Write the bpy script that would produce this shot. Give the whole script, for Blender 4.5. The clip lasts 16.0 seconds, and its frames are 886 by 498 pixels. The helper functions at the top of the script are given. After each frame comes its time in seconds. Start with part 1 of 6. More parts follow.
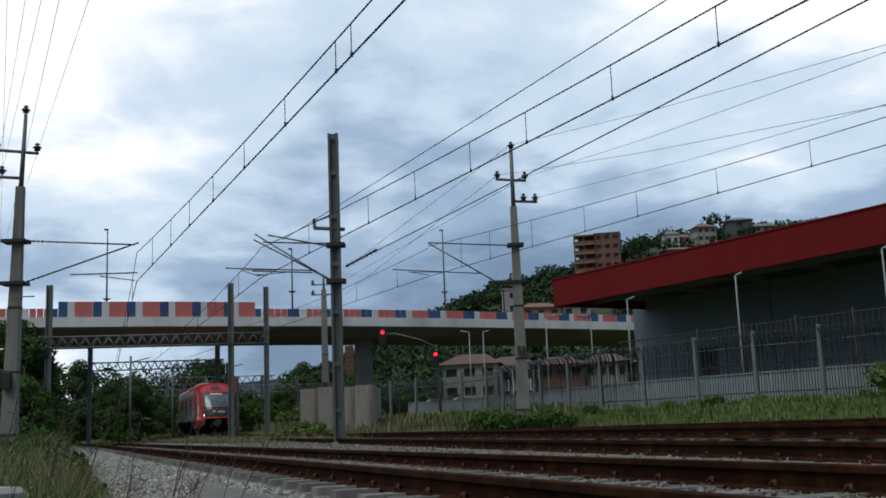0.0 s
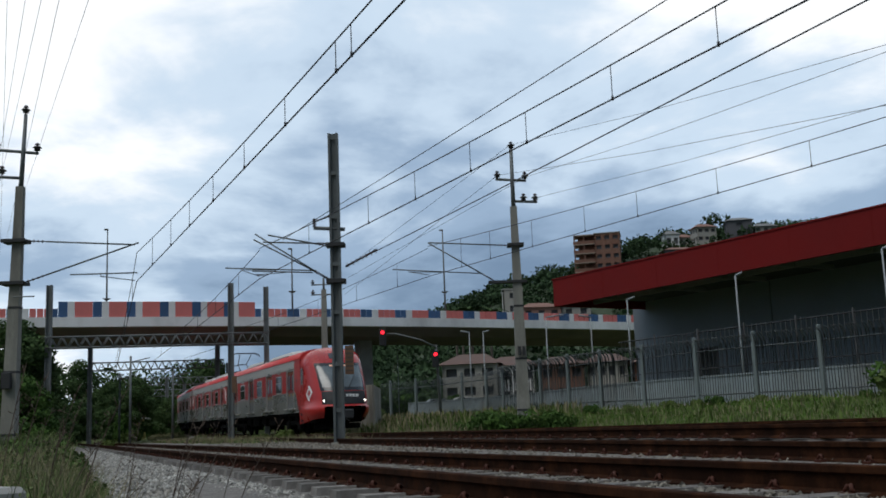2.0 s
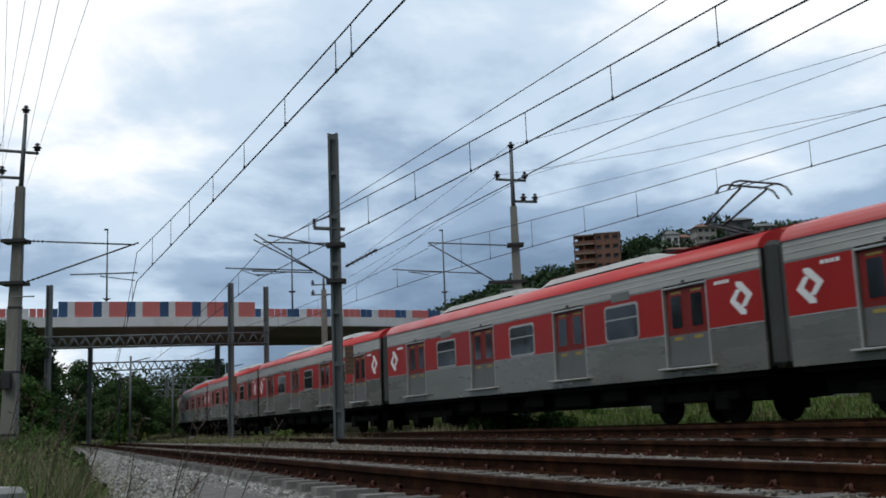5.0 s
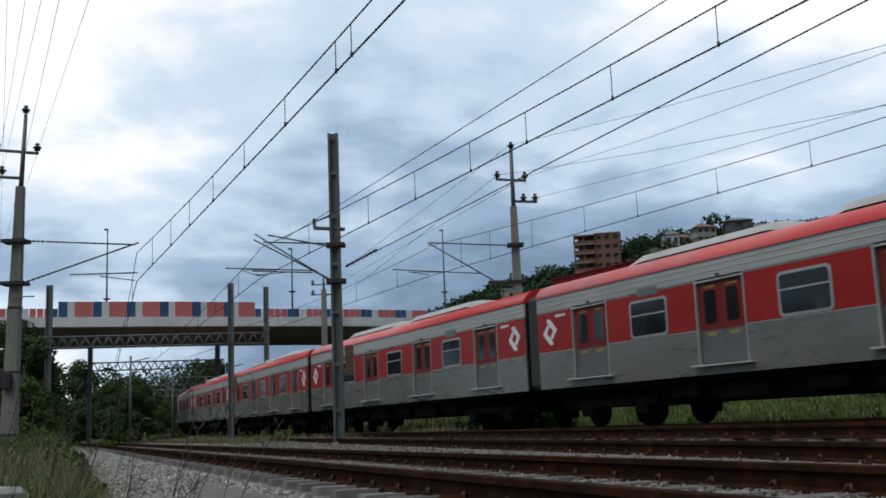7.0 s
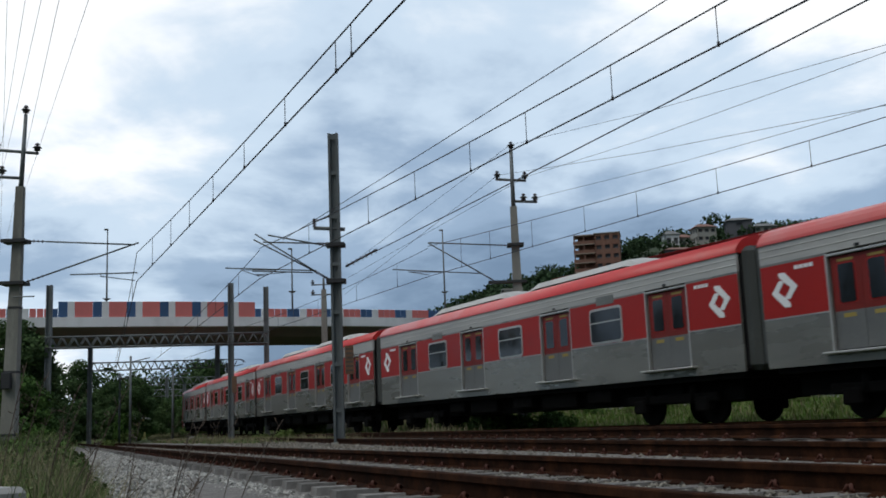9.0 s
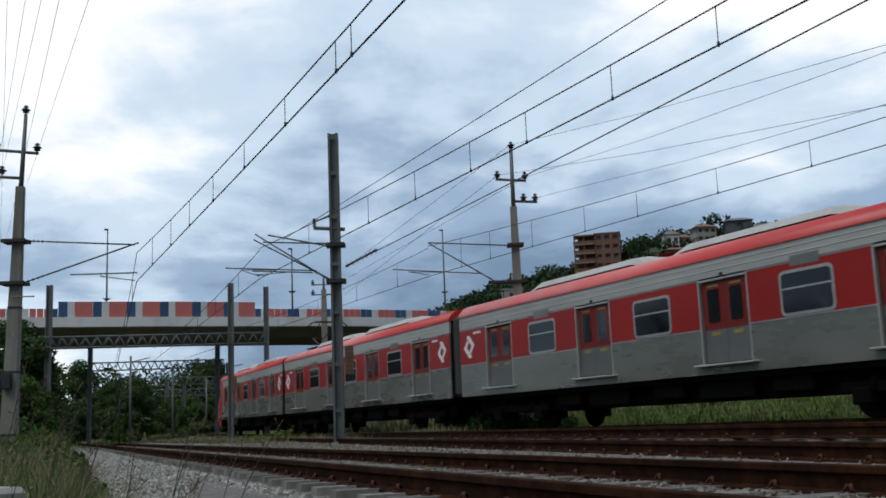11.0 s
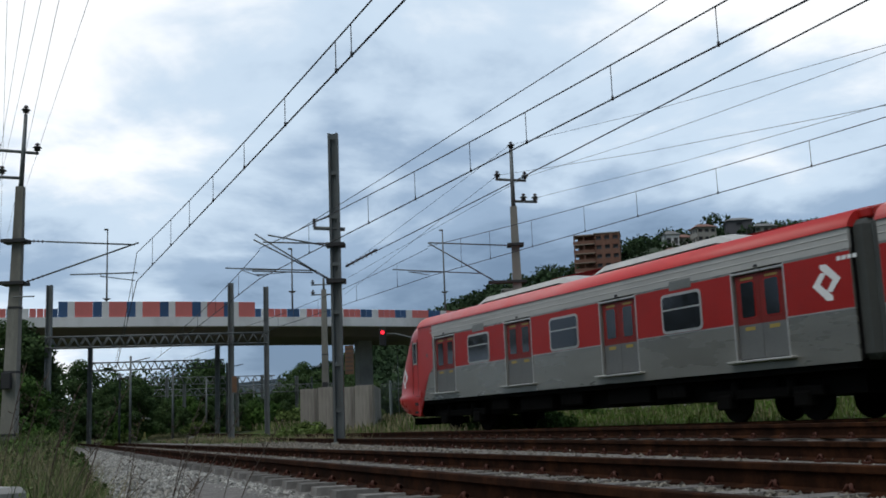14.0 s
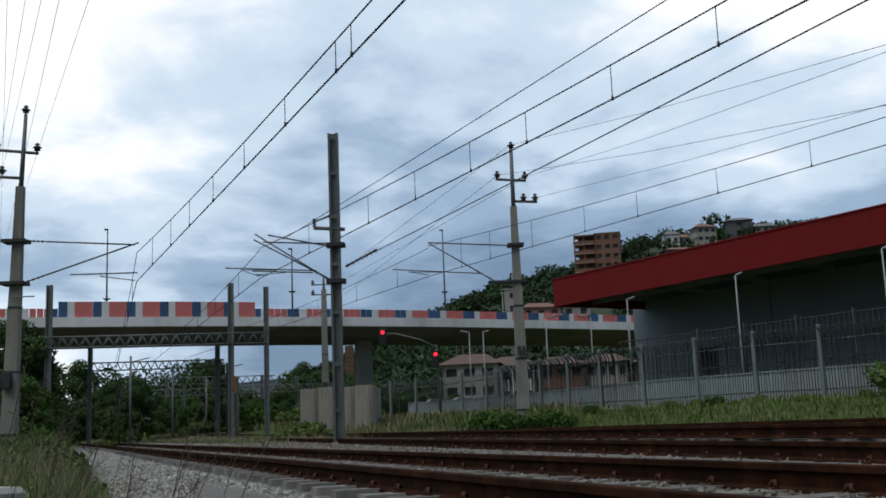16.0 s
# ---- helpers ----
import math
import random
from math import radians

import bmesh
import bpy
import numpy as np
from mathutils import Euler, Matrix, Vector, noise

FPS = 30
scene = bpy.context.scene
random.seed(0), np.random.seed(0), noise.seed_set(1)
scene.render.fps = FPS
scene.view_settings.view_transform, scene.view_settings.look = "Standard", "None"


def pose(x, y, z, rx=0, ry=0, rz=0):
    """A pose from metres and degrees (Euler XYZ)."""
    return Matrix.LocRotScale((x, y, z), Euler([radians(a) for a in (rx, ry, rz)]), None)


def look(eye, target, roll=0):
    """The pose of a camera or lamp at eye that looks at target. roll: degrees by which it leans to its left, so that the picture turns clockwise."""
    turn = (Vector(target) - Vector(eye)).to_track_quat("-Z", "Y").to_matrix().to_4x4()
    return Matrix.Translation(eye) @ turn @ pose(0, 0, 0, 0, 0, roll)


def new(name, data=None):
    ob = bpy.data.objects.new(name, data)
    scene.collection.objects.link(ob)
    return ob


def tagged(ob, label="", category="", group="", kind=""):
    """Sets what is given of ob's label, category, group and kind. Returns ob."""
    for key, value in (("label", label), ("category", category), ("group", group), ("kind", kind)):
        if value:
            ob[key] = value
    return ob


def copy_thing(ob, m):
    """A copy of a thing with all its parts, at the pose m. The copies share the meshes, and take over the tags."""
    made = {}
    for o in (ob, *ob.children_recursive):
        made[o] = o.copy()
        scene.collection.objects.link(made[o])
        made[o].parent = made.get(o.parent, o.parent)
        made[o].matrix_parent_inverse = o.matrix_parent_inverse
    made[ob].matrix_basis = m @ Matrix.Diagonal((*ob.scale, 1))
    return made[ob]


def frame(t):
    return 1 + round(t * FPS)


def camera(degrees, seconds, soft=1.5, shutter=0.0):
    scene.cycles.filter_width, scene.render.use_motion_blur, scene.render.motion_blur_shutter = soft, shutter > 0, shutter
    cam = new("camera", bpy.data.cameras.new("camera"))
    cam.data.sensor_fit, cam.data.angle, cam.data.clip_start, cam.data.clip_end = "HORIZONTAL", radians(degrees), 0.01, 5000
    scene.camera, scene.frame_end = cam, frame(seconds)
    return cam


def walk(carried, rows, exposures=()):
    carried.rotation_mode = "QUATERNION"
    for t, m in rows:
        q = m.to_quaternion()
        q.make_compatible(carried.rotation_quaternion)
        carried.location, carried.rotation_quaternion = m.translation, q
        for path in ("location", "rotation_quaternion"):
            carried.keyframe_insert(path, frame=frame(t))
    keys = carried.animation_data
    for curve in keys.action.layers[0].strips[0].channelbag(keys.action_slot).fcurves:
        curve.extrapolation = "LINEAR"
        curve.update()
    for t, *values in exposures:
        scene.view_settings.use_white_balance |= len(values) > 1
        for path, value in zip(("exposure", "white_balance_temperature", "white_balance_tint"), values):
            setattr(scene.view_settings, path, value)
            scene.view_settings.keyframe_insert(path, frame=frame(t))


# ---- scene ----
# camera: stands still beside the near track, low over the ground
EYE_H = 0.60
cam = camera(45.8, 16.0, soft=1.7, shutter=0.15)
EYE = Vector((0, 0, EYE_H))
CAM_POSE = look(EYE, EYE + Vector((0, math.cos(radians(9.58)), math.sin(radians(9.58)))), -2.25)
walk(cam, [(0.0, CAM_POSE), (16.0, CAM_POSE)])


# ---- light ----
def make_world():
    w = bpy.data.worlds.new("sky")
    scene.world = w
    w.use_nodes = True
    nt = w.node_tree
    nt.nodes.clear()
    out = nt.nodes.new("ShaderNodeOutputWorld")
    bg = nt.nodes.new("ShaderNodeBackground")
    bg.inputs["Strength"].default_value = 1.0
    sky = nt.nodes.new("ShaderNodeTexSky")
    sky.sky_type, sky.sun_disc = "NISHITA", False
    sky.sun_elevation, sky.sun_rotation = radians(58), radians(217)
    tc = nt.nodes.new("ShaderNodeTexCoord")
    # clouds lie on a flat layer: direction divided by its height
    sep = nt.nodes.new("ShaderNodeSeparateXYZ")
    nt.links.new(tc.outputs["Generated"], sep.inputs[0])

    def mth(op, a, b=None):
        n = nt.nodes.new("ShaderNodeMath")
        n.operation = op
        for i, v in enumerate((a, b)):
            if v is None:
                continue
            if isinstance(v, (int, float)):
                n.inputs[i].default_value = v
            else:
                nt.links.new(v, n.inputs[i])
        return n.outputs[0]
    zz = mth("ADD", mth("MAXIMUM", sep.outputs[2], 0.0), 0.22)
    comb = nt.nodes.new("ShaderNodeCombineXYZ")
    nt.links.new(mth("DIVIDE", sep.outputs[0], zz), comb.inputs[0])
    nt.links.new(mth("DIVIDE", sep.outputs[1], zz), comb.inputs[1])

    def noise_tex(scale, detail, rough, dist=0.0, offset=(0, 0, 0)):
        mp = nt.nodes.new("ShaderNodeMapping")
        mp.inputs["Location"].default_value = offset
        nt.links.new(comb.outputs[0], mp.inputs[0])
        n = nt.nodes.new("ShaderNodeTexNoise")
        n.inputs["Scale"].default_value, n.inputs["Detail"].default_value = scale, detail
        n.inputs["Roughness"].default_value, n.inputs["Distortion"].default_value = rough, dist
        nt.links.new(mp.outputs[0], n.inputs["Vector"])
        return n.outputs["Fac"]

    def ramp(fac, stops):
        r = nt.nodes.new("ShaderNodeValToRGB")
        r.color_ramp.interpolation = "EASE"
        el = r.color_ramp.elements
        while len(el) < len(stops):
            el.new(0.5)
        for e, (p, c) in zip(el, stops):
            e.position, e.color = p, (*c, 1)
        nt.links.new(fac, r.inputs[0])
        return r.outputs[0]
    big = noise_tex(0.75, 7.0, 0.52, 0.35, SKY_BIG)
    fine = noise_tex(2.3, 6.0, 0.55, 0.2, (3.1, 7.7, 0))
    dens = mth("ADD", mth("MULTIPLY", big, 0.62), mth("MULTIPLY", fine, 0.38))
    # the cloud layer is thin and bright towards the hidden sun
    gl = nt.nodes.new("ShaderNodeVectorMath")
    gl.operation = "DOT_PRODUCT"
    nrm = nt.nodes.new("ShaderNodeVectorMath")
    nrm.operation = "NORMALIZE"
    nt.links.new(tc.outputs["Generated"], nrm.inputs[0])
    nt.links.new(nrm.outputs[0], gl.inputs[0])
    gl.inputs[1].default_value = SUN_GLOW
    glow = mth("POWER", mth("MAXIMUM", gl.outputs["Value"], 0.0), 9.0)
    dens2 = mth("SUBTRACT", mth("SUBTRACT", dens, 0.036), mth("MULTIPLY", glow, 0.13))
    thin = nt.nodes.new("ShaderNodeVectorMath")
    thin.operation = "DOT_PRODUCT"
    nt.links.new(nrm.outputs[0], thin.inputs[0])
    thin.inputs[1].default_value = THIN_CLOUD
    dens2 = mth("SUBTRACT", dens2, mth("MULTIPLY", mth("POWER", mth("MAXIMUM", thin.outputs["Value"], 0.0), 30.0), 0.18))
    # darker belts of rain cloud low over the hills
    low = mth("MULTIPLY", mth("SUBTRACT", 1.0, mth("MINIMUM", mth("MULTIPLY", mth("ABSOLUTE", mth("SUBTRACT", sep.outputs[2], 0.11)), 3.4), 1.0)), 0.275)
    # the belt thins out towards the bright side
    side = mth("MINIMUM", mth("MAXIMUM", mth("ADD", mth("MULTIPLY", sep.outputs[0], 2.2), 1.12), 0.32), 1.0)
    dens3 = mth("ADD", dens2, mth("MULTIPLY", low, side))
    cloud = ramp(dens3, SKY_STOPS)
    mix = nt.nodes.new("ShaderNodeMix")
    mix.data_type = "RGBA"
    skyc = nt.nodes.new("ShaderNodeMix")
    skyc.data_type, skyc.blend_type = "RGBA", "MULTIPLY"
    skyc.inputs["Factor"].default_value = 1.0
    nt.links.new(sky.outputs[0], skyc.inputs["A"])
    skyc.inputs["B"].default_value = (0.10, 0.10, 0.10, 1)
    mix.inputs["Factor"].default_value = 0.92
    nt.links.new(skyc.outputs["Result"], mix.inputs["A"])
    nt.links.new(cloud, mix.inputs["B"])
    # the overcast is brightest round the hidden sun and falls off away from it
    fall = nt.nodes.new("ShaderNodeMapRange")
    fall.interpolation_type = "SMOOTHSTEP"
    for k, v in zip((1, 2, 3, 4), SKY_FALL):
        fall.inputs[k].default_value = v
    nt.links.new(gl.outputs["Value"], fall.inputs[0])
    nt.links.new(fall.outputs[0], bg.inputs["Strength"])
    nt.links.new(mix.outputs["Result"], bg.inputs["Color"])
    nt.links.new(bg.outputs[0], out.inputs[0])


SKY_FALL = (-0.6, 0.80, 0.47, 1.0)
SKY_BIG = (1.3, 4.2, 0.0)
THIN_CLOUD = (0.36, 0.87, 0.33)
SUN_GLOW = (-0.25, 0.86, 0.44)
SKY_STOPS = [(0.34, (1.12, 1.14, 1.16)), (0.44, (0.65, 0.79, 0.94)), (0.53, (0.335, 0.46, 0.63)), (0.66, (0.175, 0.265, 0.40))]
make_world()
sun = new("sun", bpy.data.lights.new("sun", "SUN"))
sun.data.energy, sun.data.angle, sun.data.color = 1.1, radians(35), (1.0, 0.97, 0.92)
sun.matrix_world = look((-30, -40, 80), (0, 0, 0))
scene.view_settings.exposure = 0.0


# ---- materials ----
def material(name, color, rough=0.6, metal=0.0, var=0.25, scale=3.0, fine=40.0, bump=0.2, dirt=None, dirt_amt=0.4, spec=0.5, per_object=0.0, stretch=(1, 1, 1), per_island=0.0, bump_dist=0.02):
    m = bpy.data.materials.new(name)
    m.use_nodes = True
    nt = m.node_tree
    b = nt.nodes["Principled BSDF"]
    b.inputs["Roughness"].default_value, b.inputs["Metallic"].default_value = rough, metal
    b.inputs["Specular IOR Level"].default_value = spec
    tc = nt.nodes.new("ShaderNodeTexCoord")
    mp = nt.nodes.new("ShaderNodeMapping")
    mp.inputs["Scale"].default_value = stretch
    nt.links.new(tc.outputs["Object"], mp.inputs[0])

    def nz(s, d, r=0.6):
        n = nt.nodes.new("ShaderNodeTexNoise")
        n.inputs["Scale"].default_value, n.inputs["Detail"].default_value, n.inputs["Roughness"].default_value = s, d, r
        nt.links.new(mp.outputs[0], n.inputs["Vector"])
        return n.outputs["Fac"]
    n1, n2 = nz(scale, 5), nz(fine, 4)

    def mixc(fac, a, bb, blend="MIX"):
        x = nt.nodes.new("ShaderNodeMix")
        x.data_type, x.blend_type = "RGBA", blend
        for key, v in (("Factor", fac), ("A", a), ("B", bb)):
            if isinstance(v, (int, float)):
                x.inputs[key].default_value = v
            elif isinstance(v, tuple):
                x.inputs[key].default_value = (*v[:3], 1)
            else:
                nt.links.new(v, x.inputs[key])
        return x.outputs["Result"]

    def rng(fac, lo, hi, a, bb):
        x = nt.nodes.new("ShaderNodeMapRange")
        for k, v in zip((1, 2, 3, 4), (lo, hi, a, bb)):
            x.inputs[k].default_value = v
        nt.links.new(fac, x.inputs[0])
        return x.outputs[0]
    dark = tuple(c * (1 - var) for c in color)
    lite = tuple(min(1, c * (1 + var)) for c in color)
    col = mixc(rng(n1, 0.3, 0.7, 0, 1), dark, lite)
    col = mixc(rng(n2, 0.35, 0.65, 0, 0.5), col, tuple(c * (1 - var * 0.8) for c in color))
    if dirt:
        col = mixc(rng(nz(scale * 0.6, 8, 0.7), 0.48, 0.72, 0, dirt_amt), col, dirt)
    if per_object or per_island:
        if per_object:
            oi = nt.nodes.new("ShaderNodeObjectInfo").outputs["Random"]
        else:
            oi = nt.nodes.new("ShaderNodeNewGeometry").outputs["Random Per Island"]
        amt = per_object or per_island
        v = rng(oi, 0, 1, 1 - amt, 1 + amt)
        hs = nt.nodes.new("ShaderNodeHueSaturation")
        nt.links.new(v, hs.inputs["Value"])
        nt.links.new(col, hs.inputs["Color"])
        col = hs.outputs[0]
    nt.links.new(col, b.inputs["Base Color"])
    nt.links.new(rng(n1, 0.3, 0.7, max(0.02, rough - 0.1), min(1, rough + 0.1)), b.inputs["Roughness"])
    if bump:
        bp = nt.nodes.new("ShaderNodeBump")
        bp.inputs["Strength"].default_value, bp.inputs["Distance"].default_value = bump, bump_dist
        nt.links.new(n2, bp.inputs["Height"])
        nt.links.new(bp.outputs[0], b.inputs["Normal"])
    return m


def glow_material(name, color, strength):
    m = bpy.data.materials.new(name)
    m.use_nodes = True
    b = m.node_tree.nodes["Principled BSDF"]
    b.inputs["Base Color"].default_value = (*color, 1)
    b.inputs["Emission Color"].default_value = (*color, 1)
    b.inputs["Emission Strength"].default_value = strength
    return m


M = {}


def mats():
    M["rail"] = material("rail", (0.026, 0.011, 0.006), 0.95, 0.0, 0.5, 4, 60, 0.3, (0.085, 0.032, 0.013), 0.75, spec=0.05)
    M["rail_head"] = material("rail_head", (0.075, 0.045, 0.034), 0.6, 0.25, 0.3, 3, 60, 0.1, spec=0.2)
    M["clip"] = material("clip", (0.075, 0.026, 0.016), 0.85, 0.0, 0.3, 9, 60, 0.3, spec=0.2)
    M["sleeper"] = material("sleeper", (0.20, 0.19, 0.175), 0.95, 0, 0.35, 3, 40, 0.5, (0.085, 0.055, 0.04), 0.75, per_object=0.25, spec=0.15)
    M["ballast"] = material("ballast", (0.33, 0.32, 0.29), 0.95, 0, 0.35, 2, 30, 0.8, (0.16, 0.12, 0.09), 0.5, per_island=0.6, spec=0.2)
    M["ballast_rusty"] = material("ballast_rusty", (0.19, 0.175, 0.145), 0.95, 0, 0.4, 2, 30, 0.8, (0.11, 0.07, 0.045), 0.65, per_island=0.65, spec=0.15)
    M["ground"] = material("ground", (0.065, 0.090, 0.024), 0.95, 0, 0.4, 0.7, 9, 0.6, (0.13, 0.115, 0.055), 0.6, spec=0.1)
    M["concrete"] = material("concrete", (0.36, 0.35, 0.32), 0.85, 0, 0.2, 0.8, 25, 0.25, (0.16, 0.15, 0.13), 0.55)
    M["pole_conc"] = material("pole_conc", (0.24, 0.235, 0.205), 0.85, 0, 0.28, 1.5, 30, 0.3, (0.09, 0.085, 0.07), 0.75, stretch=(1, 1, 0.25))
    M["steel"] = material("steel", (0.15, 0.165, 0.165), 0.6, 0.35, 0.25, 2, 40, 0.15, (0.12, 0.09, 0.07), 0.4)
    M["dark_steel"] = material("dark_steel", (0.035, 0.036, 0.038), 0.75, 0.1, 0.25, 2, 40, 0.15)
    M["wire"] = material("wire", (0.035, 0.035, 0.04), 0.6, 0.4, 0.1, 2, 20, 0)
    M["insulator"] = material("insulator", (0.05, 0.04, 0.045), 0.3, 0, 0.2, 10, 50, 0)
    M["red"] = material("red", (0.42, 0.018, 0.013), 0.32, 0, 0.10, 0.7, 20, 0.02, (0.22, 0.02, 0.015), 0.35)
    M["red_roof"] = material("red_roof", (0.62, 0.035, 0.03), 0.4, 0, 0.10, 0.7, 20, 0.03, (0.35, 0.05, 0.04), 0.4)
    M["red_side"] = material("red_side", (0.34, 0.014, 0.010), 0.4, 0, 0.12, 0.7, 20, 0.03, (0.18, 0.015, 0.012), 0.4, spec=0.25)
    M["inox"] = material("inox", (0.245, 0.236, 0.205), 0.30, 0.5, 0.15, 0.6, 30, 0.06, (0.15, 0.145, 0.13), 0.6, stretch=(0.5, 1, 2.2))
    M["inox_trim"] = material("inox_trim", (0.46, 0.45, 0.42), 0.35, 0.5, 0.1, 2, 30, 0.03)
    M["roof_grey"] = material("roof_grey", (0.50, 0.49, 0.46), 0.6, 0.1, 0.15, 1.5, 30, 0.1, (0.25, 0.23, 0.21), 0.5)
    M["glass_dark"] = material("glass_dark", (0.012, 0.014, 0.016), 0.08, 0, 0.2, 2, 10, 0)
    M["black"] = material("black", (0.012, 0.012, 0.013), 0.55, 0, 0.2, 3, 30, 0.1)
    # near-black, as the shade under the cars is put into this colour
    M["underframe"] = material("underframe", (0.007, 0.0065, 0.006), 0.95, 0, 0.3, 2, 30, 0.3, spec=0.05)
    M["white"] = material("white", (0.78, 0.78, 0.76), 0.6, 0, 0.05, 2, 30, 0.05)
    M["yellow"] = material("yellow", (0.33, 0.24, 0.05), 0.6, 0, 0.1, 4, 30, 0.05)
    M["deck_white"] = material("deck_white", (0.80, 0.80, 0.79), 0.8, 0, 0.06, 0.4, 12, 0.15, (0.36, 0.35, 0.33), 0.6, stretch=(1, 1, 0.5))
    M["par_red"] = material("par_red", (0.70, 0.19, 0.17), 0.75, 0, 0.10, 0.7, 14, 0.1, (0.5, 0.2, 0.18), 0.4, per_object=0.10)
    M["par_blue"] = material("par_blue", (0.045, 0.11, 0.24), 0.75, 0, 0.12, 0.7, 14, 0.1, (0.12, 0.18, 0.28), 0.4, per_object=0.15)
    M["par_white"] = material("par_white", (0.74, 0.74, 0.73), 0.75, 0, 0.07, 0.7, 14, 0.1, (0.45, 0.45, 0.44), 0.4, per_object=0.06)
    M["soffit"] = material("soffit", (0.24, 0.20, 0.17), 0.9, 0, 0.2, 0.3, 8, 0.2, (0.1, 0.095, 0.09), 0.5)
    M["fascia"] = material("fascia", (0.17, 0.010, 0.009), 0.7, 0, 0.10, 0.25, 8, 0.05, (0.12, 0.009, 0.008), 0.5, spec=0.12)
    M["hall_wall"] = material("hall_wall", (0.17, 0.20, 0.23), 0.8, 0, 0.12, 0.3, 10, 0.1, (0.14, 0.155, 0.17), 0.5)
    M["hall_base"] = material("hall_base", (0.27, 0.315, 0.325), 0.85, 0, 0.15, 0.4, 10, 0.1, (0.16, 0.14, 0.115), 0.7)
    M["fence"] = material("fence", (0.075, 0.088, 0.09), 0.7, 0.0, 0.2, 2, 30, 0.1, (0.10, 0.075, 0.06), 0.4)
    M["fence_post"] = material("fence_post", (0.17, 0.20, 0.195), 0.75, 0.1, 0.2, 1, 30, 0.2, (0.15, 0.15, 0.14), 0.4)
    M["leaf_a"] = material("leaf_a", (0.060, 0.115, 0.026), 0.9, 0, 0.35, 0.8, 12, 0, spec=0.12, per_island=0.45)
    M["leaf_b"] = material("leaf_b", (0.060, 0.100, 0.036), 0.9, 0, 0.35, 0.3, 12, 0, spec=0.12, per_island=0.45)
    M["leaf_far"] = material("leaf_far", (0.040, 0.068, 0.032), 0.95, 0, 0.35, 0.08, 2, 0, spec=0.08, per_island=0.4)
    M["straw"] = material("straw", (0.26, 0.225, 0.125), 0.9, 0, 0.25, 2, 20, 0, per_island=0.4)
    M["grass"] = material("grass", (0.078, 0.122, 0.030), 0.9, 0, 0.35, 0.5, 12, 0, (0.12, 0.12, 0.05), 0.6, spec=0.1, per_island=0.55)
    M["bark"] = material("bark", (0.09, 0.07, 0.055), 0.9, 0, 0.3, 3, 30, 0.5)
    M["brick"] = material("brick", (0.19, 0.095, 0.066), 0.9, 0, 0.2, 0.5, 5, 0.2, (0.24, 0.14, 0.10), 0.5)
    M["house_light"] = material("house_light", (0.34, 0.325, 0.29), 0.9, 0, 0.12, 0.4, 5, 0.1, (0.30, 0.28, 0.25), 0.5)
    M["house_dark"] = material("house_dark", (0.10, 0.10, 0.11), 0.9, 0, 0.15, 0.4, 5, 0.1)
    M["tile_roof"] = material("tile_roof", (0.22, 0.115, 0.085), 0.9, 0, 0.2, 0.6, 6, 0.2, (0.2, 0.12, 0.09), 0.5)
    # forest shifted to blue: the haze of distance is in the base colour
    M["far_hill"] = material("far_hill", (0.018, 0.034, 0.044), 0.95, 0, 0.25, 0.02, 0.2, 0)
    M["lamp_red"] = glow_material("lamp_red", (1.0, 0.015, 0.03), 2.5)
    M["lamp_white"] = glow_material("lamp_white", (1.0, 0.97, 0.9), 9.0)
    M["blue_drum"] = material("blue_drum", (0.03, 0.12, 0.35), 0.5, 0, 0.1, 2, 20, 0.05)


mats()


# ---- mesh tools ----
def part(name, bm, mat, parent=None, label="", smooth=False):
    me = bpy.data.meshes.new(name)
    bm.to_mesh(me)
    bm.free()
    for m in (mat if isinstance(mat, (list, tuple)) else [mat]):
        me.materials.append(M[m])
    if smooth:
        me.shade_smooth()
    ob = new(name, me)
    if parent is not None:
        ob.parent = parent
    if label:
        ob["label"] = label
    return ob


def share(name, me, parent, m=None):
    ob = new(name, me)
    ob.parent = parent
    if m is not None:
        ob.matrix_basis = m
    return ob


def thing(name, m=None, label="", category="", group="", kind=""):
    e = new(name)
    e.empty_display_size = 0.3
    if m is not None:
        e.matrix_basis = m
    return tagged(e, label, category, group, kind)


def box(bm, x0, x1, y0, y1, z0, z1, bevel=0.0, mi=0):
    v = [bm.verts.new((x, y, z)) for x in (x0, x1) for y in (y0, y1) for z in (z0, z1)]
    fs = [(0, 1, 3, 2), (4, 6, 7, 5), (0, 4, 5, 1), (2, 3, 7, 6), (0, 2, 6, 4), (1, 5, 7, 3)]
    faces = [bm.faces.new([v[i] for i in f]) for f in fs]
    for f in faces:
        f.material_index = mi
    if bevel:
        edges = list({e for f in faces for e in f.edges})
        r = bmesh.ops.bevel(bm, geom=edges, offset=bevel, segments=1, affect="EDGES")
        for f in r["faces"]:
            f.material_index = mi
    return faces


def boxed(*a, **k):
    bm = bmesh.new()
    box(bm, *a, **k)
    return bm


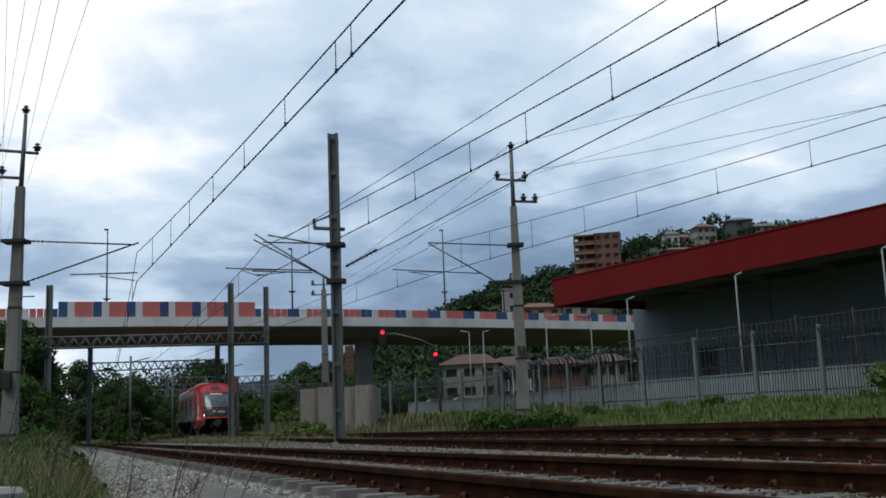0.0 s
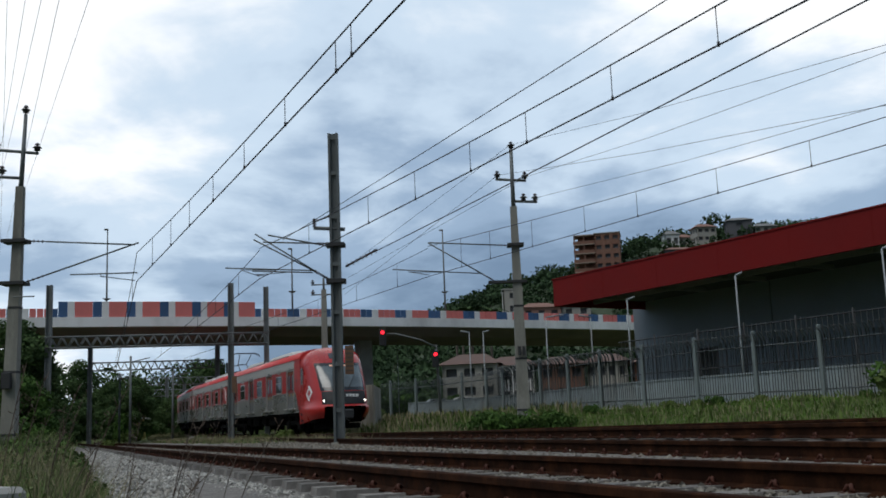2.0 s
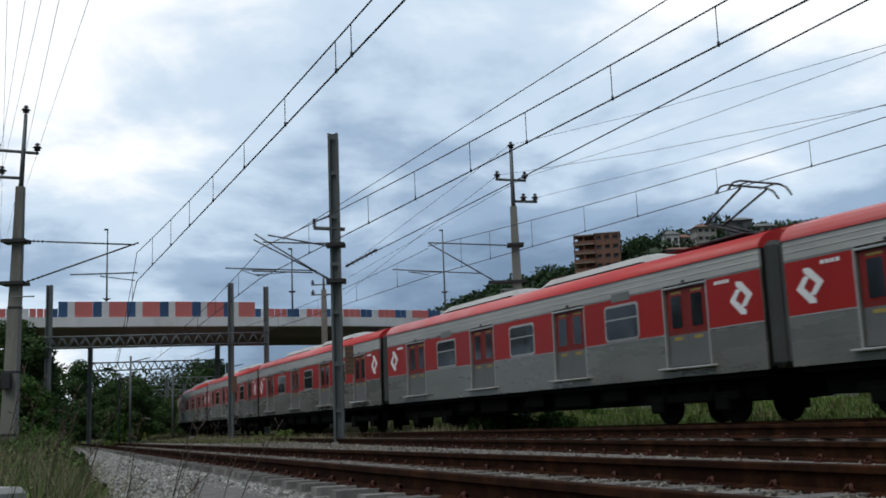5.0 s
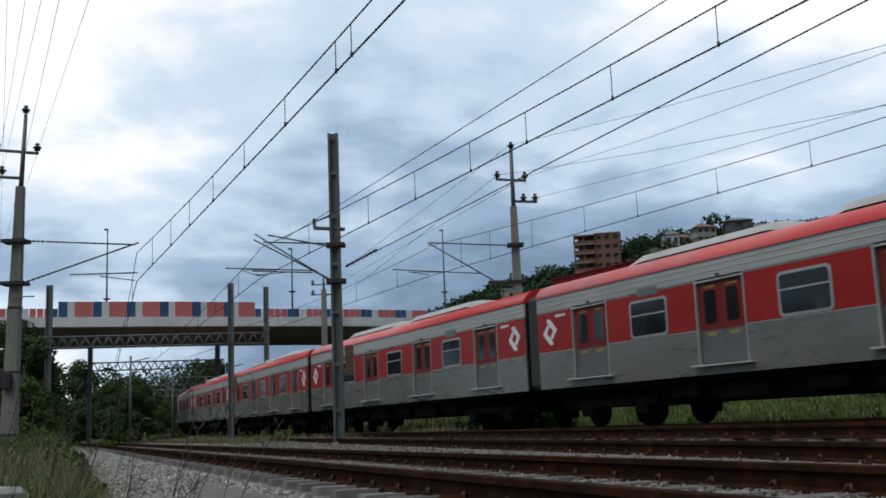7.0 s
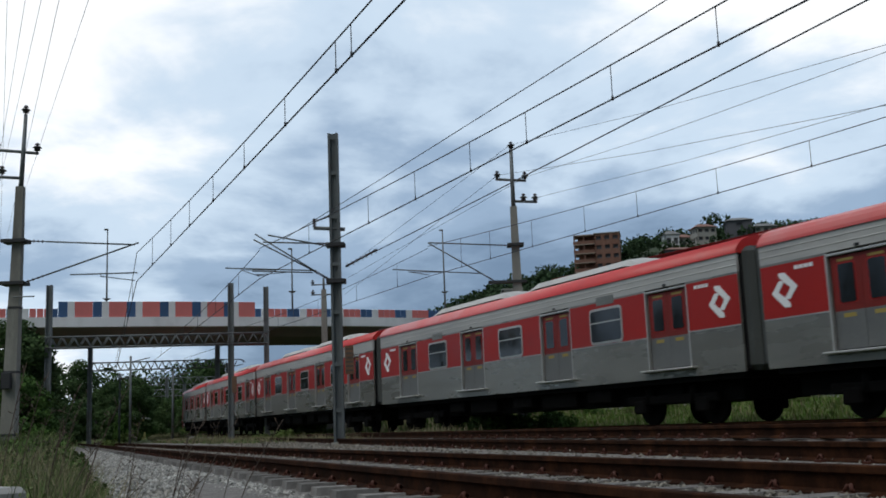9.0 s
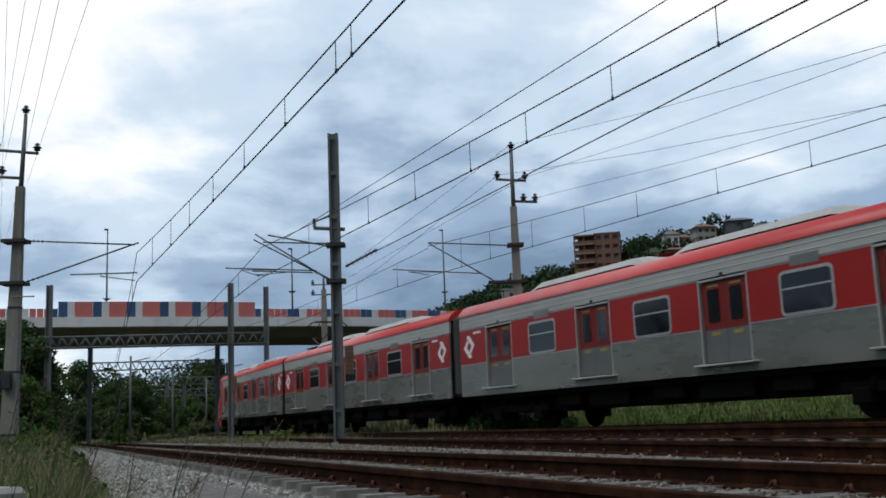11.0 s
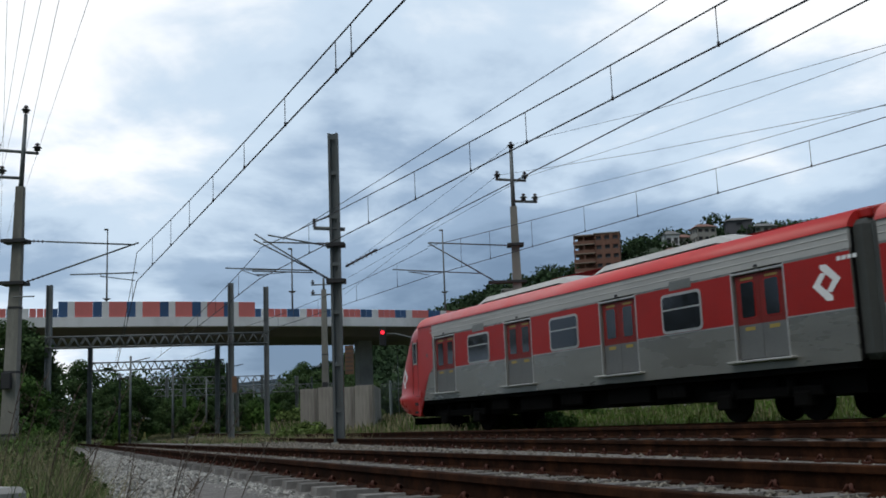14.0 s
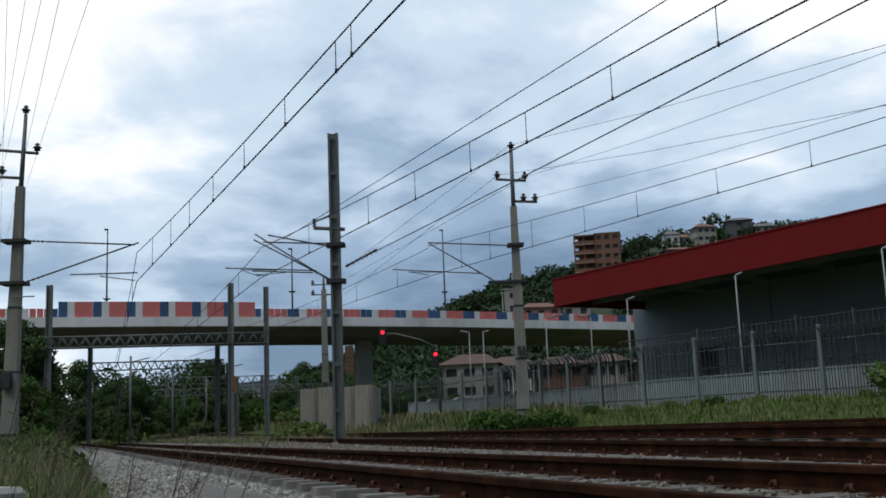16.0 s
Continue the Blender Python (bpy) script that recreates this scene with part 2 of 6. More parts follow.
def tube(bm, pts, r, sides=6, r_end=None, cap=True, mi=0):
    """A round bar along a line of points."""
    pts = [Vector(p) for p in pts]
    rings = []
    n = len(pts)
    for i, p in enumerate(pts):
        d = (pts[min(i + 1, n - 1)] - pts[max(i - 1, 0)]).normalized()
        a = d.cross(Vector((0, 0, 1)))
        if a.length < 1e-3:
            a = Vector((1, 0, 0))
        a.normalize()
        b = d.cross(a)
        rr = r if r_end is None else r + (r_end - r) * i / max(1, n - 1)
        rings.append([bm.verts.new(p + (a * math.cos(q) + b * math.sin(q)) * rr) for q in (2 * math.pi * k / sides for k in range(sides))])
    for a, b in zip(rings, rings[1:]):
        for k in range(sides):
            f = bm.faces.new((a[k], a[(k + 1) % sides], b[(k + 1) % sides], b[k]))
            f.smooth, f.material_index = True, mi
    if cap:
        for ring, flip in ((rings[0], True), (rings[-1], False)):
            f = bm.faces.new(ring[::-1] if flip else ring)
            f.material_index = mi
    return rings


def tubed(pts, r, sides=6, r_end=None):
    bm = bmesh.new()
    tube(bm, pts, r, sides, r_end)
    return bm


def sweep(profile, pts, close=True, mi=0, bm=None):
    """A profile (side, up) carried along a plan line of (x, y, z, heading)."""
    bm = bm or bmesh.new()
    rings = []
    for x, y, z, h in pts:
        nx, ny = -math.sin(h), math.cos(h)
        rings.append([bm.verts.new((x + nx * s, y + ny * s, z + u)) for s, u in profile])
    m = len(profile)
    for a, b in zip(rings, rings[1:]):
        for k in range(m if close else m - 1):
            bm.faces.new((a[k], b[k], b[(k + 1) % m], a[(k + 1) % m])).material_index = mi
    if close:
        bm.faces.new(rings[0])
        bm.faces.new(rings[-1][::-1])
    return bm


def rounded(bm, x0, x1, z0, z1, r, y, depth, mi=0, seg=3):
    """A slab with round corners standing in the xz plane, from y to y + depth."""
    pts = []
    for cx, cz, a0 in ((x1 - r, z1 - r, 0), (x0 + r, z1 - r, 90), (x0 + r, z0 + r, 180), (x1 - r, z0 + r, 270)):
        for k in range(seg + 1):
            a = radians(a0 + 90 * k / seg)
            pts.append((cx + r * math.cos(a), cz + r * math.sin(a)))
    plate(bm, pts, y, depth, mi)


def plate(bm, pts, y, depth, mi=0):
    a = [bm.verts.new((x, y, z)) for x, z in pts]
    b = [bm.verts.new((x, y + depth, z)) for x, z in pts]
    n = len(pts)
    fs = [bm.faces.new(a), bm.faces.new(b[::-1])]
    fs += [bm.faces.new((a[k], b[k], b[(k + 1) % n], a[(k + 1) % n])) for k in range(n)]
    for f in fs:
        f.material_index = mi
    bmesh.ops.recalc_face_normals(bm, faces=fs)


def mesh_of(name, bm, mat):
    me = bpy.data.meshes.new(name)
    bm.to_mesh(me)
    bm.free()
    for m in (mat if isinstance(mat, (list, tuple)) else [mat]):
        me.materials.append(M[m])
    return me


# ---- plan of the three tracks ----
GAUGE = 1.67
KNOTS = [(-400, 4.3), (-96, 4.3), (-86, 2.6), (-80, 2.6), (-60, 0.8), (-45, 1.75), (-30, 3.7), (-15, 1.6), (0, 0.92), (15, 0.9), (60, 0.0), (220, 0.0)]


def bend(s):
    for (a, ka), (b, kb) in zip(KNOTS, KNOTS[1:]):
        if a <= s <= b:
            return (ka + (kb - ka) * (s - a) / (b - a)) / 1000
    return 0.0


def lay_line():
    step, line = 0.5, {}
    for sign in (1, -1):
        x, y, h = 6.60 + 1.5 * math.sin(radians(63.05)), 22.77 + 1.5 * math.cos(radians(63.05)), radians(-63.05)
        n = 0
        line[0] = (x, y, h)
        while abs(n) < 700:
            h += sign * bend((n + sign * 0.5) * step) * step
            x, y = x + sign * math.cos(h) * step, y + sign * math.sin(h) * step
            n += sign
            line[n] = (x, y, h)
    return step, line


STEP, LINE = lay_line()


def on_line(s):
    n = math.floor(s / STEP)
    f = s / STEP - n
    a, b = LINE[n], LINE[n + 1]
    return tuple(p + (q - p) * f for p, q in zip(a, b))


def straight(px, py, deg, s):
    h = radians(deg)
    return px + math.cos(h) * s, py + math.sin(h) * s, h


TRAIN_RAIL, MID_LOW, MID_HIGH, NEAR_RAIL = 0.42, 0.355, 0.475, 0.316
near_at = lambda s: straight(0.66, 7.20, -69.6, s)
mid_at = lambda s: straight(2.35, 14.62, -74.5, s)


# ---- ground, tracks, ballast ----
RN = np.random.default_rng(7)


def track_offset(x, y):
    """Distance from the train's line, positive on its far side."""
    return (x - 7.94) * 0.8914 + (y - 23.45) * 0.4533


def ground_z(x, y):
    z = 0.10
    d = track_offset(x, y)
    if y > -10:
        z += 0.12 * min(1, max(0, (d + 7.2) / 2))
        z += 0.75 * min(1, max(0, (d - 2.5) / 6.5))
    if -3 < (x - 0.66) * 0.937 + (y - 7.2) * 0.3486 and (x - 2.35) * 0.9636 + (y - 14.62) * 0.2672 < 2.2:
        z -= 0.16
    if x < -1.2 and y < 30:
        # the ground falls a little beside the near track
        near = (x - 0.66) * 0.937 + (y - 7.2) * 0.3486
        if near < -1.3:
            z -= 0.16 * min(1, (-near - 1.3) / 0.8)
    return z + 0.05 * (noise.noise((x * 0.3, y * 0.3, 0)) + 0.5 * noise.noise((x, y, 3)))


def ground():
    xs = sorted({-2500, -900, -300, -120, *range(-60, 61, 1), 90, 160, 300, 900, 2500})
    ys = sorted({-2500, -900, -300, -100, -40, *range(-12, 92, 1), 110, 150, 250, 500, 1200, 2500})
    bm = bmesh.new()
    g = [[bm.verts.new((x, y, ground_z(x, y))) for x in xs] for y in ys]
    for a, b in zip(g, g[1:]):
        for k in range(len(xs) - 1):
            bm.faces.new((a[k], a[k + 1], b[k + 1], b[k])).smooth = True
    tagged(part("ground", bm, "ground"), "weedy soil of a railway yard", "ground", kind="structure")


RAIL = [(-0.036, 0.0), (-0.030, 0.006), (0.030, 0.006), (0.036, 0.0), (0.036, -0.035), (0.010, -0.05), (0.010, -0.125), (0.070, -0.145), (0.070, -0.158), (-0.070, -0.158), (-0.070, -0.145), (-0.010, -0.125), (-0.010, -0.05), (-0.036, -0.035)]


def climb(s):
    """The train's line rises gently beyond the overpass."""
    f = min(1.0, max(0.0, (-s - 25) / 90))
    return 0.5 * f * f * (3 - 2 * f)


level = lambda s: 0.0


def one_track(label, at, zl, zr, lo, hi, slo, shi, clips, sink=0.0, lift=level):
    t = thing("railway_track", None, label, "railway track", "tracks of the yard", "structure")
    for side, z in ((-0.835, zl), (0.835, zr)):
        pts, s = [], lo
        while s <= hi:
            x, y, h = at(s)
            pts.append((x - math.sin(h) * side, y + math.cos(h) * side, z - 0.006 + lift(s), h))
            s += 1.5
        bm = sweep(RAIL, pts)
        for f in bm.faces:
            if len(f.verts) == 4 and f.calc_center_median().z > z - 0.012 and abs(f.normal.z) > 0.2 and lift is level:
                f.material_index = 1
        part("rail", bm, ["rail", "rail_head"], t, "rust-brown steel rail with worn head")
    bm = bmesh.new()
    vs = [bm.verts.new((x * 1.2, y * 0.125, z)) for x, y, z in ((-1, -1, 0), (1, -1, 0), (1, 1, 0), (-1, 1, 0))]
    vt = [bm.verts.new((x * 1.18, y * 0.10, 0.17)) for x, y in ((-1, -1), (1, -1), (1, 1), (-1, 1))]
    bm.faces.new(vt)
    for k in range(4):
        bm.faces.new((vs[k], vs[(k + 1) % 4], vt[(k + 1) % 4], vt[k]))
    me = mesh_of("sleeper", bm, "sleeper")
    bm = bmesh.new()
    tube(bm, [(-0.075, -0.03, 0), (-0.10, -0.03, 0.03), (-0.085, -0.012, 0.048), (-0.06, 0.0, 0.03), (-0.085, 0.016, 0.045), (-0.10, 0.03, 0.012)], 0.012, 6)
    box(bm, -0.125, -0.06, -0.045, 0.045, -0.01, 0.012)
    cm = mesh_of("rail_clip", bm, "clip")
    tilt = math.degrees(math.atan2(zr - zl, 1.67))
    s = slo
    while s <= shi:
        x, y, h = at(s)
        base = Matrix.Translation((x, y, (zl + zr) / 2 - 0.312 + lift(s))) @ pose(0, 0, 0, 0, 0, math.degrees(h) + 90) @ pose(0, 0, 0, 0, -tilt, 0)
        o = share("sleeper", me, t, base @ pose(random.uniform(-0.04, 0.04), 0, random.uniform(-0.008, 0.004) - sink, 0, 0, random.uniform(-1.2, 1.2)))
        if clips[0] <= s <= clips[1]:
            for side in (-0.835, 0.835):
                for flip in (0, 180):
                    share("rail_clip", cm, t, base @ Matrix.Translation((side, 0, 0.165)) @ pose(0, 0, 0, 0, 0, flip))
        s += 0.62
    return t


def stones(name, label, count, at, lo, hi, half, zf, power=1.0, size=(0.022, 0.048), mat="ballast"):
    """Loose ballast as joined small stones, denser where it is passed nearest."""
    base = np.array([(1, 0, 0), (-1, 0, 0), (0, 1, 0), (0, -1, 0), (0, 0, 1), (0, 0, -1)], float)
    tri = np.array([(0, 2, 4), (2, 1, 4), (1, 3, 4), (3, 0, 4), (2, 0, 5), (1, 2, 5), (3, 1, 5), (0, 3, 5)])
    u = RN.random(count) ** power
    s = hi + (lo - hi) * u
    side = RN.uniform(half[0], half[1], count)
    xy = np.array([at(v) for v in s])
    px, py = xy[:, 0] - np.sin(xy[:, 2]) * side, xy[:, 1] + np.cos(xy[:, 2]) * side
    pz = np.array([zf(q) for q in side]) + RN.uniform(-0.015, 0.02, count)
    sc = RN.uniform(size[0], size[1], count) * (1 + 0.8 * u)
    v = base[None] * RN.uniform(0.6, 1.3, (count, 6, 1)) + RN.normal(0, 0.18, (count, 6, 3))
    ang = RN.uniform(0, 6.28, count)
    c, sn = np.cos(ang)[:, None], np.sin(ang)[:, None]
    vx, vy = v[..., 0] * c - v[..., 1] * sn, v[..., 0] * sn + v[..., 1] * c
    v = np.stack([vx, vy, v[..., 2] * 0.75], -1) * sc[:, None, None] + np.stack([px, py, pz], -1)[:, None]
    f = (tri[None] + (np.arange(count) * 6)[:, None, None]).reshape(-1, 3)
    me = bpy.data.meshes.new(name)
    me.from_pydata(v.reshape(-1, 3).tolist(), [], f.tolist())
    me.materials.append(M[mat])
    tagged(new(name, me), label, "ballast", kind="stuff")


def ballast_beds():
    def bed(name, label, at, lo, hi, prof, lift=level):
        pts, s = [], lo
        while s <= hi:
            x, y, h = at(s)
            pts.append((x, y, lift(s), h))
            s += 1.5
        tagged(part(name, sweep(prof, pts, close=True), "ballast_bed"), label, "ballast bed", kind="structure")
    bed("ballast_bed", "grey crushed stone bed under the nearest track", near_at, -110, 14, [(-3.4, -0.2), (-2.6, -0.02), (-1.7, 0.06), (-1.35, 0.06), (-1.25, 0.02), (-0.8, 0.03), (-0.7, 0.11), (1.75, 0.120), (5.2, 0.14), (5.4, -0.2)])
    bed("ballast_bed", "grey stone bed under the middle track", mid_at, -110, 30, [(-6.0, -0.2), (-5.8, 0.10), (-2.1, 0.13), (-1.3, 0.175), (1.2, 0.29), (1.8, 0.27), (2.6, -0.2)])
    bed("ballast_bed", "weedy stone bed under the train's track", on_line, -200, 60, [(-2.4, -0.7), (-1.5, 0.245), (1.5, 0.245), (2.4, -0.7)], climb)
    zf = lambda q: 0.145 if abs(q) < 0.72 else 0.13 if q > -0.75 else 0.04 if q > -1.3 else 0.10 - (-1.3 - q) * 0.10
    stones("ballast_stones", "loose grey ballast stones between and beside rails", 62000, near_at, -45, 2.5, (-3.3, -0.76), zf, 1.6, (0.014, 0.032))
    stones("ballast_stones", "rust-stained ballast stones between the nearest rails", 42000, near_at, -45, 2.5, (-0.76, 3.4), zf, 1.6, (0.014, 0.030), "ballast_rusty")
    stones("ballast_stones", "loose brownish ballast stones of middle track", 32000, mid_at, -48, 10, (-2.9, 2.3), lambda q: 0.215 + 0.046 * q if q > -1.3 else max(0.125, 0.175 + (q + 1.3) * 0.1), 1.2, (0.018, 0.04), "ballast_rusty")


M["ballast_bed"] = material("ballast_bed", (0.19, 0.175, 0.155), 0.95, 0, 0.4, 6, 28, 1.0, (0.14, 0.11, 0.09), 0.5, bump_dist=0.05)
ground()
one_track("rusty nearest track on grey concrete sleepers", near_at, NEAR_RAIL, NEAR_RAIL, -115, 12, -60, 8, (-26, 7))
one_track("rusty canted middle track half sunk in ballast", mid_at, MID_LOW, MID_HIGH, -115, 30, -45, 16, (-12, 14), 0.035)
one_track("running track of the train among low weeds", on_line, TRAIN_RAIL, TRAIN_RAIL, -215, 150, -60, 20, (1, 0), 0.04, climb)
ballast_beds()


# ---- the train ----
CAR, REAR_GAP = 21.2, -14.80
BODY_LO, BAND_LO, BAND_HI, GUTTER, HALF = 1.10, 2.14, 3.25, 3.71, 1.50
DOORS = (-7.67, -2.52, 2.63, 7.68)
WINDOWS = (-5.1, 0.05, 5.15)


def advance(t):
    q = t - 8
    return 15.218 * q - 0.5 * 0.581 * q * q + 0.01268 * q ** 3 / 6 + 0.014 * (t - 9) ** 2 + 0.008 * max(0.0, 9 - t) ** 2


HOOK = ((-0.29, 1.0), (0.06, 0.98), (0.78, 0.12), (0.28, -0.56), (-0.02, -0.50), (0.36, 0.09), (-0.27, 0.74))


def car_meshes():
    d = {}
    # door leaf: red above, steel below, proud sticker, glazed by its own pane
    bm = bmesh.new()
    box(bm, -0.365, 0.365, 0, 0.03, BAND_LO - 0.04, 3.19, mi=0)
    box(bm, -0.365, 0.365, 0, 0.03, 1.36, BAND_LO - 0.04, mi=1)
    box(bm, -0.15, 0.15, -0.004, 0.0, 1.97, 2.05, mi=2)
    box(bm, -0.19, 0.19, -0.004, 0.0, 3.08, 3.13, mi=2)
    d["leaf"] = mesh_of("door_leaf", bm, ["door_red", "door_grey", "yellow"])
    bm = bmesh.new()
    rounded(bm, -0.23, 0.23, BAND_LO + 0.10, 3.05, 0.05, -0.008, 0.012)
    d["door_rim"] = mesh_of("pane_rim", bm, "red_side")
    bm = bmesh.new()
    rounded(bm, -0.205, 0.205, BAND_LO + 0.12, 3.03, 0.05, -0.012, 0.02)
    d["door_pane"] = mesh_of("door_pane", bm, "glass_dark")
    bm = bmesh.new()
    for x in (-0.80, 0.80):
        box(bm, x - 0.022, x + 0.022, -0.082, 0.02, 1.30, 3.28, 0.006)
    box(bm, -0.82, 0.82, -0.082, 0.02, 3.21, 3.26, 0.006)
    d["door_frame"] = mesh_of("door_frame", bm, "inox_trim")
    bm = bmesh.new()
    box(bm, -0.98, 0.98, -0.16, 0.02, 1.275, 1.325, 0.012)
    d["step"] = mesh_of("door_step", bm, "inox_trim")
    bm = bmesh.new()
    box(bm, -0.06, 0.06, -0.10, -0.06, 3.31, 3.37, 0.01)
    d["door_lamp"] = mesh_of("door_lamp", bm, "black")
    # window
    bm = bmesh.new()
    rounded(bm, -0.74, 0.74, 2.15, 3.10, 0.13, -0.022, 0.03, seg=4)
    d["window"] = mesh_of("window", bm, "inox_trim")
    bm = bmesh.new()
    rounded(bm, -0.675, 0.675, 2.215, 3.035, 0.09, -0.028, 0.02, seg=4)
    d["pane"] = mesh_of("pane", bm, "glass_dark")
    bm = bmesh.new()
    box(bm, -0.69, 0.69, -0.036, -0.01, 2.70, 2.735)
    d["bar"] = mesh_of("window_bar", bm, "inox_trim")
    bm = bmesh.new()
    box(bm, -0.40, 0.40, -0.012, 0.0, 3.17, 3.40, 0.004)
    for k in range(5):
        box(bm, -0.36, 0.36, -0.018, -0.011, 3.195 + 0.04 * k, 3.215 + 0.04 * k)
    d["vent"] = mesh_of("air_grille", bm, "inox")
    # company mark: two interlocked hooked bands
    bm = bmesh.new()
    for sgn in (1, -1):
        plate(bm, [(sgn * 0.47 * x, 2.70 + sgn * 0.37 * z) for x, z in HOOK], -0.010, 0.01)
    d["mark"] = mesh_of("emblem", bm, "white")
    bm = bmesh.new()
    for k in range(4):
        box(bm, -0.26 + 0.13 * k, -0.16 + 0.13 * k, -0.008, 0.0, 3.09, 3.17)
    d["plate"] = mesh_of("number_bars", bm, "white")
    # bogie
    bm = bmesh.new()
    for y in (-1.12, 1.12):
        box(bm, -1.75, 1.75, y - 0.09, y + 0.09, 0.50, 0.72, 0.03)
        for x in (-1.2, 1.2):
            box(bm, x - 0.24, x + 0.24, y - 0.14, y + 0.14, 0.28, 0.62, 0.04)
            tube(bm, [(x * 0.72, y, 0.55), (x * 0.72, y, 0.92)], 0.12, 8)
    box(bm, -0.4, 0.4, -1.1, 1.1, 0.55, 0.95, 0.04)
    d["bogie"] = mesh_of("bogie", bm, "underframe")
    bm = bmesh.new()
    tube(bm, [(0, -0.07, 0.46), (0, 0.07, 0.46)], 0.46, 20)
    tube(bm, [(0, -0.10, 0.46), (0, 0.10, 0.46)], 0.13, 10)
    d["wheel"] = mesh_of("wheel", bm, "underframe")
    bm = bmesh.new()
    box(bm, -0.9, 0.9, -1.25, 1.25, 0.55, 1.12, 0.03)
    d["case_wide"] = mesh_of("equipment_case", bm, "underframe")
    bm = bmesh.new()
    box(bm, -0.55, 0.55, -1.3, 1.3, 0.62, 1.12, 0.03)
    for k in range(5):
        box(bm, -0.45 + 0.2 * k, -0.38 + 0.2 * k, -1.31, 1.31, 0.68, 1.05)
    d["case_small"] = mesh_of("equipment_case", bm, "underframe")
    # roof hood with sloped ends and seams
    bm = bmesh.new()
    secs = []
    for x, h in ((-2.9, 0.02), (-2.3, 0.24), (2.3, 0.24), (2.9, 0.02)):
        secs.append([bm.verts.new((x, y, 4.05 + 0.14 * (1 - (y / 1.1) ** 2) + (h if abs(y) < 1.0 else h * 0.4))) for y in (-1.05, -0.9, -0.45, 0.45, 0.9, 1.05)])
    for a, b in zip(secs, secs[1:]):
        for k in range(5):
            bm.faces.new((a[k], a[k + 1], b[k + 1], b[k]))
    d["hood"] = mesh_of("roof_hood", bm, "roof_grey")
    return d


def body_panels(bm, edges, y, z0, z1, sgn):
    for a, b in zip(edges[::2], edges[1::2]):
        box(bm, a, b, min(y, y - sgn * 0.05), max(y, y - sgn * 0.05), z0, z1)


def cab_front(z):
    pts = ((0.55, 2.55), (0.9, 2.95), (1.25, 3.04), (1.6, 2.94), (2.0, 2.76), (2.4, 2.49), (2.8, 2.17), (3.2, 1.80), (3.6, 1.38), (3.9, 0.98), (4.1, 0.60), (4.24, 0.12))
    for (a, xa), (b, xb) in zip(pts, pts[1:]):
        if a <= z <= b:
            return xa + (xb - xa) * (z - a) / (b - a)
    return pts[0][1] if z < 0.55 else 0.05


def cab_half(z):
    if z < 1.0:
        return 1.38 + 0.12 * (z - 0.55) / 0.45
    if z < 3.4:
        return 1.50 - 0.02 * max(0, z - 2.2)
    q = min(1.0, (z - 3.4) / 0.85)
    return 1.476 * math.sqrt(max(0.02, 1 - q ** 2.3))


CAB_X = 9.75


def cab_point(z, phi, off=0.0, n=2.9):
    """Skin of the cab: phi runs from -90 (one side) over 0 (front) to 90 degrees."""
    a = radians(phi)
    c, s = math.cos(a), math.sin(a)
    e = 2 / n
    x = cab_front(z) * abs(c) ** e
    y = cab_half(z) * abs(s) ** e * (1 if s > 0 else -1)
    L = math.hypot(c, s)
    return Vector((CAB_X + x + off * c / L, y + off * s / L, z))


def cab_patch(zs, phis, off, thick=0.0):
    bm = bmesh.new()
    g = [[bm.verts.new(cab_point(z, p, off)) for p in phis(z)] for z in zs]
    for a, b in zip(g, g[1:]):
        for k in range(len(a) - 1):
            f = bm.faces.new((a[k], a[k + 1], b[k + 1], b[k]))
            f.smooth = True
    return bm


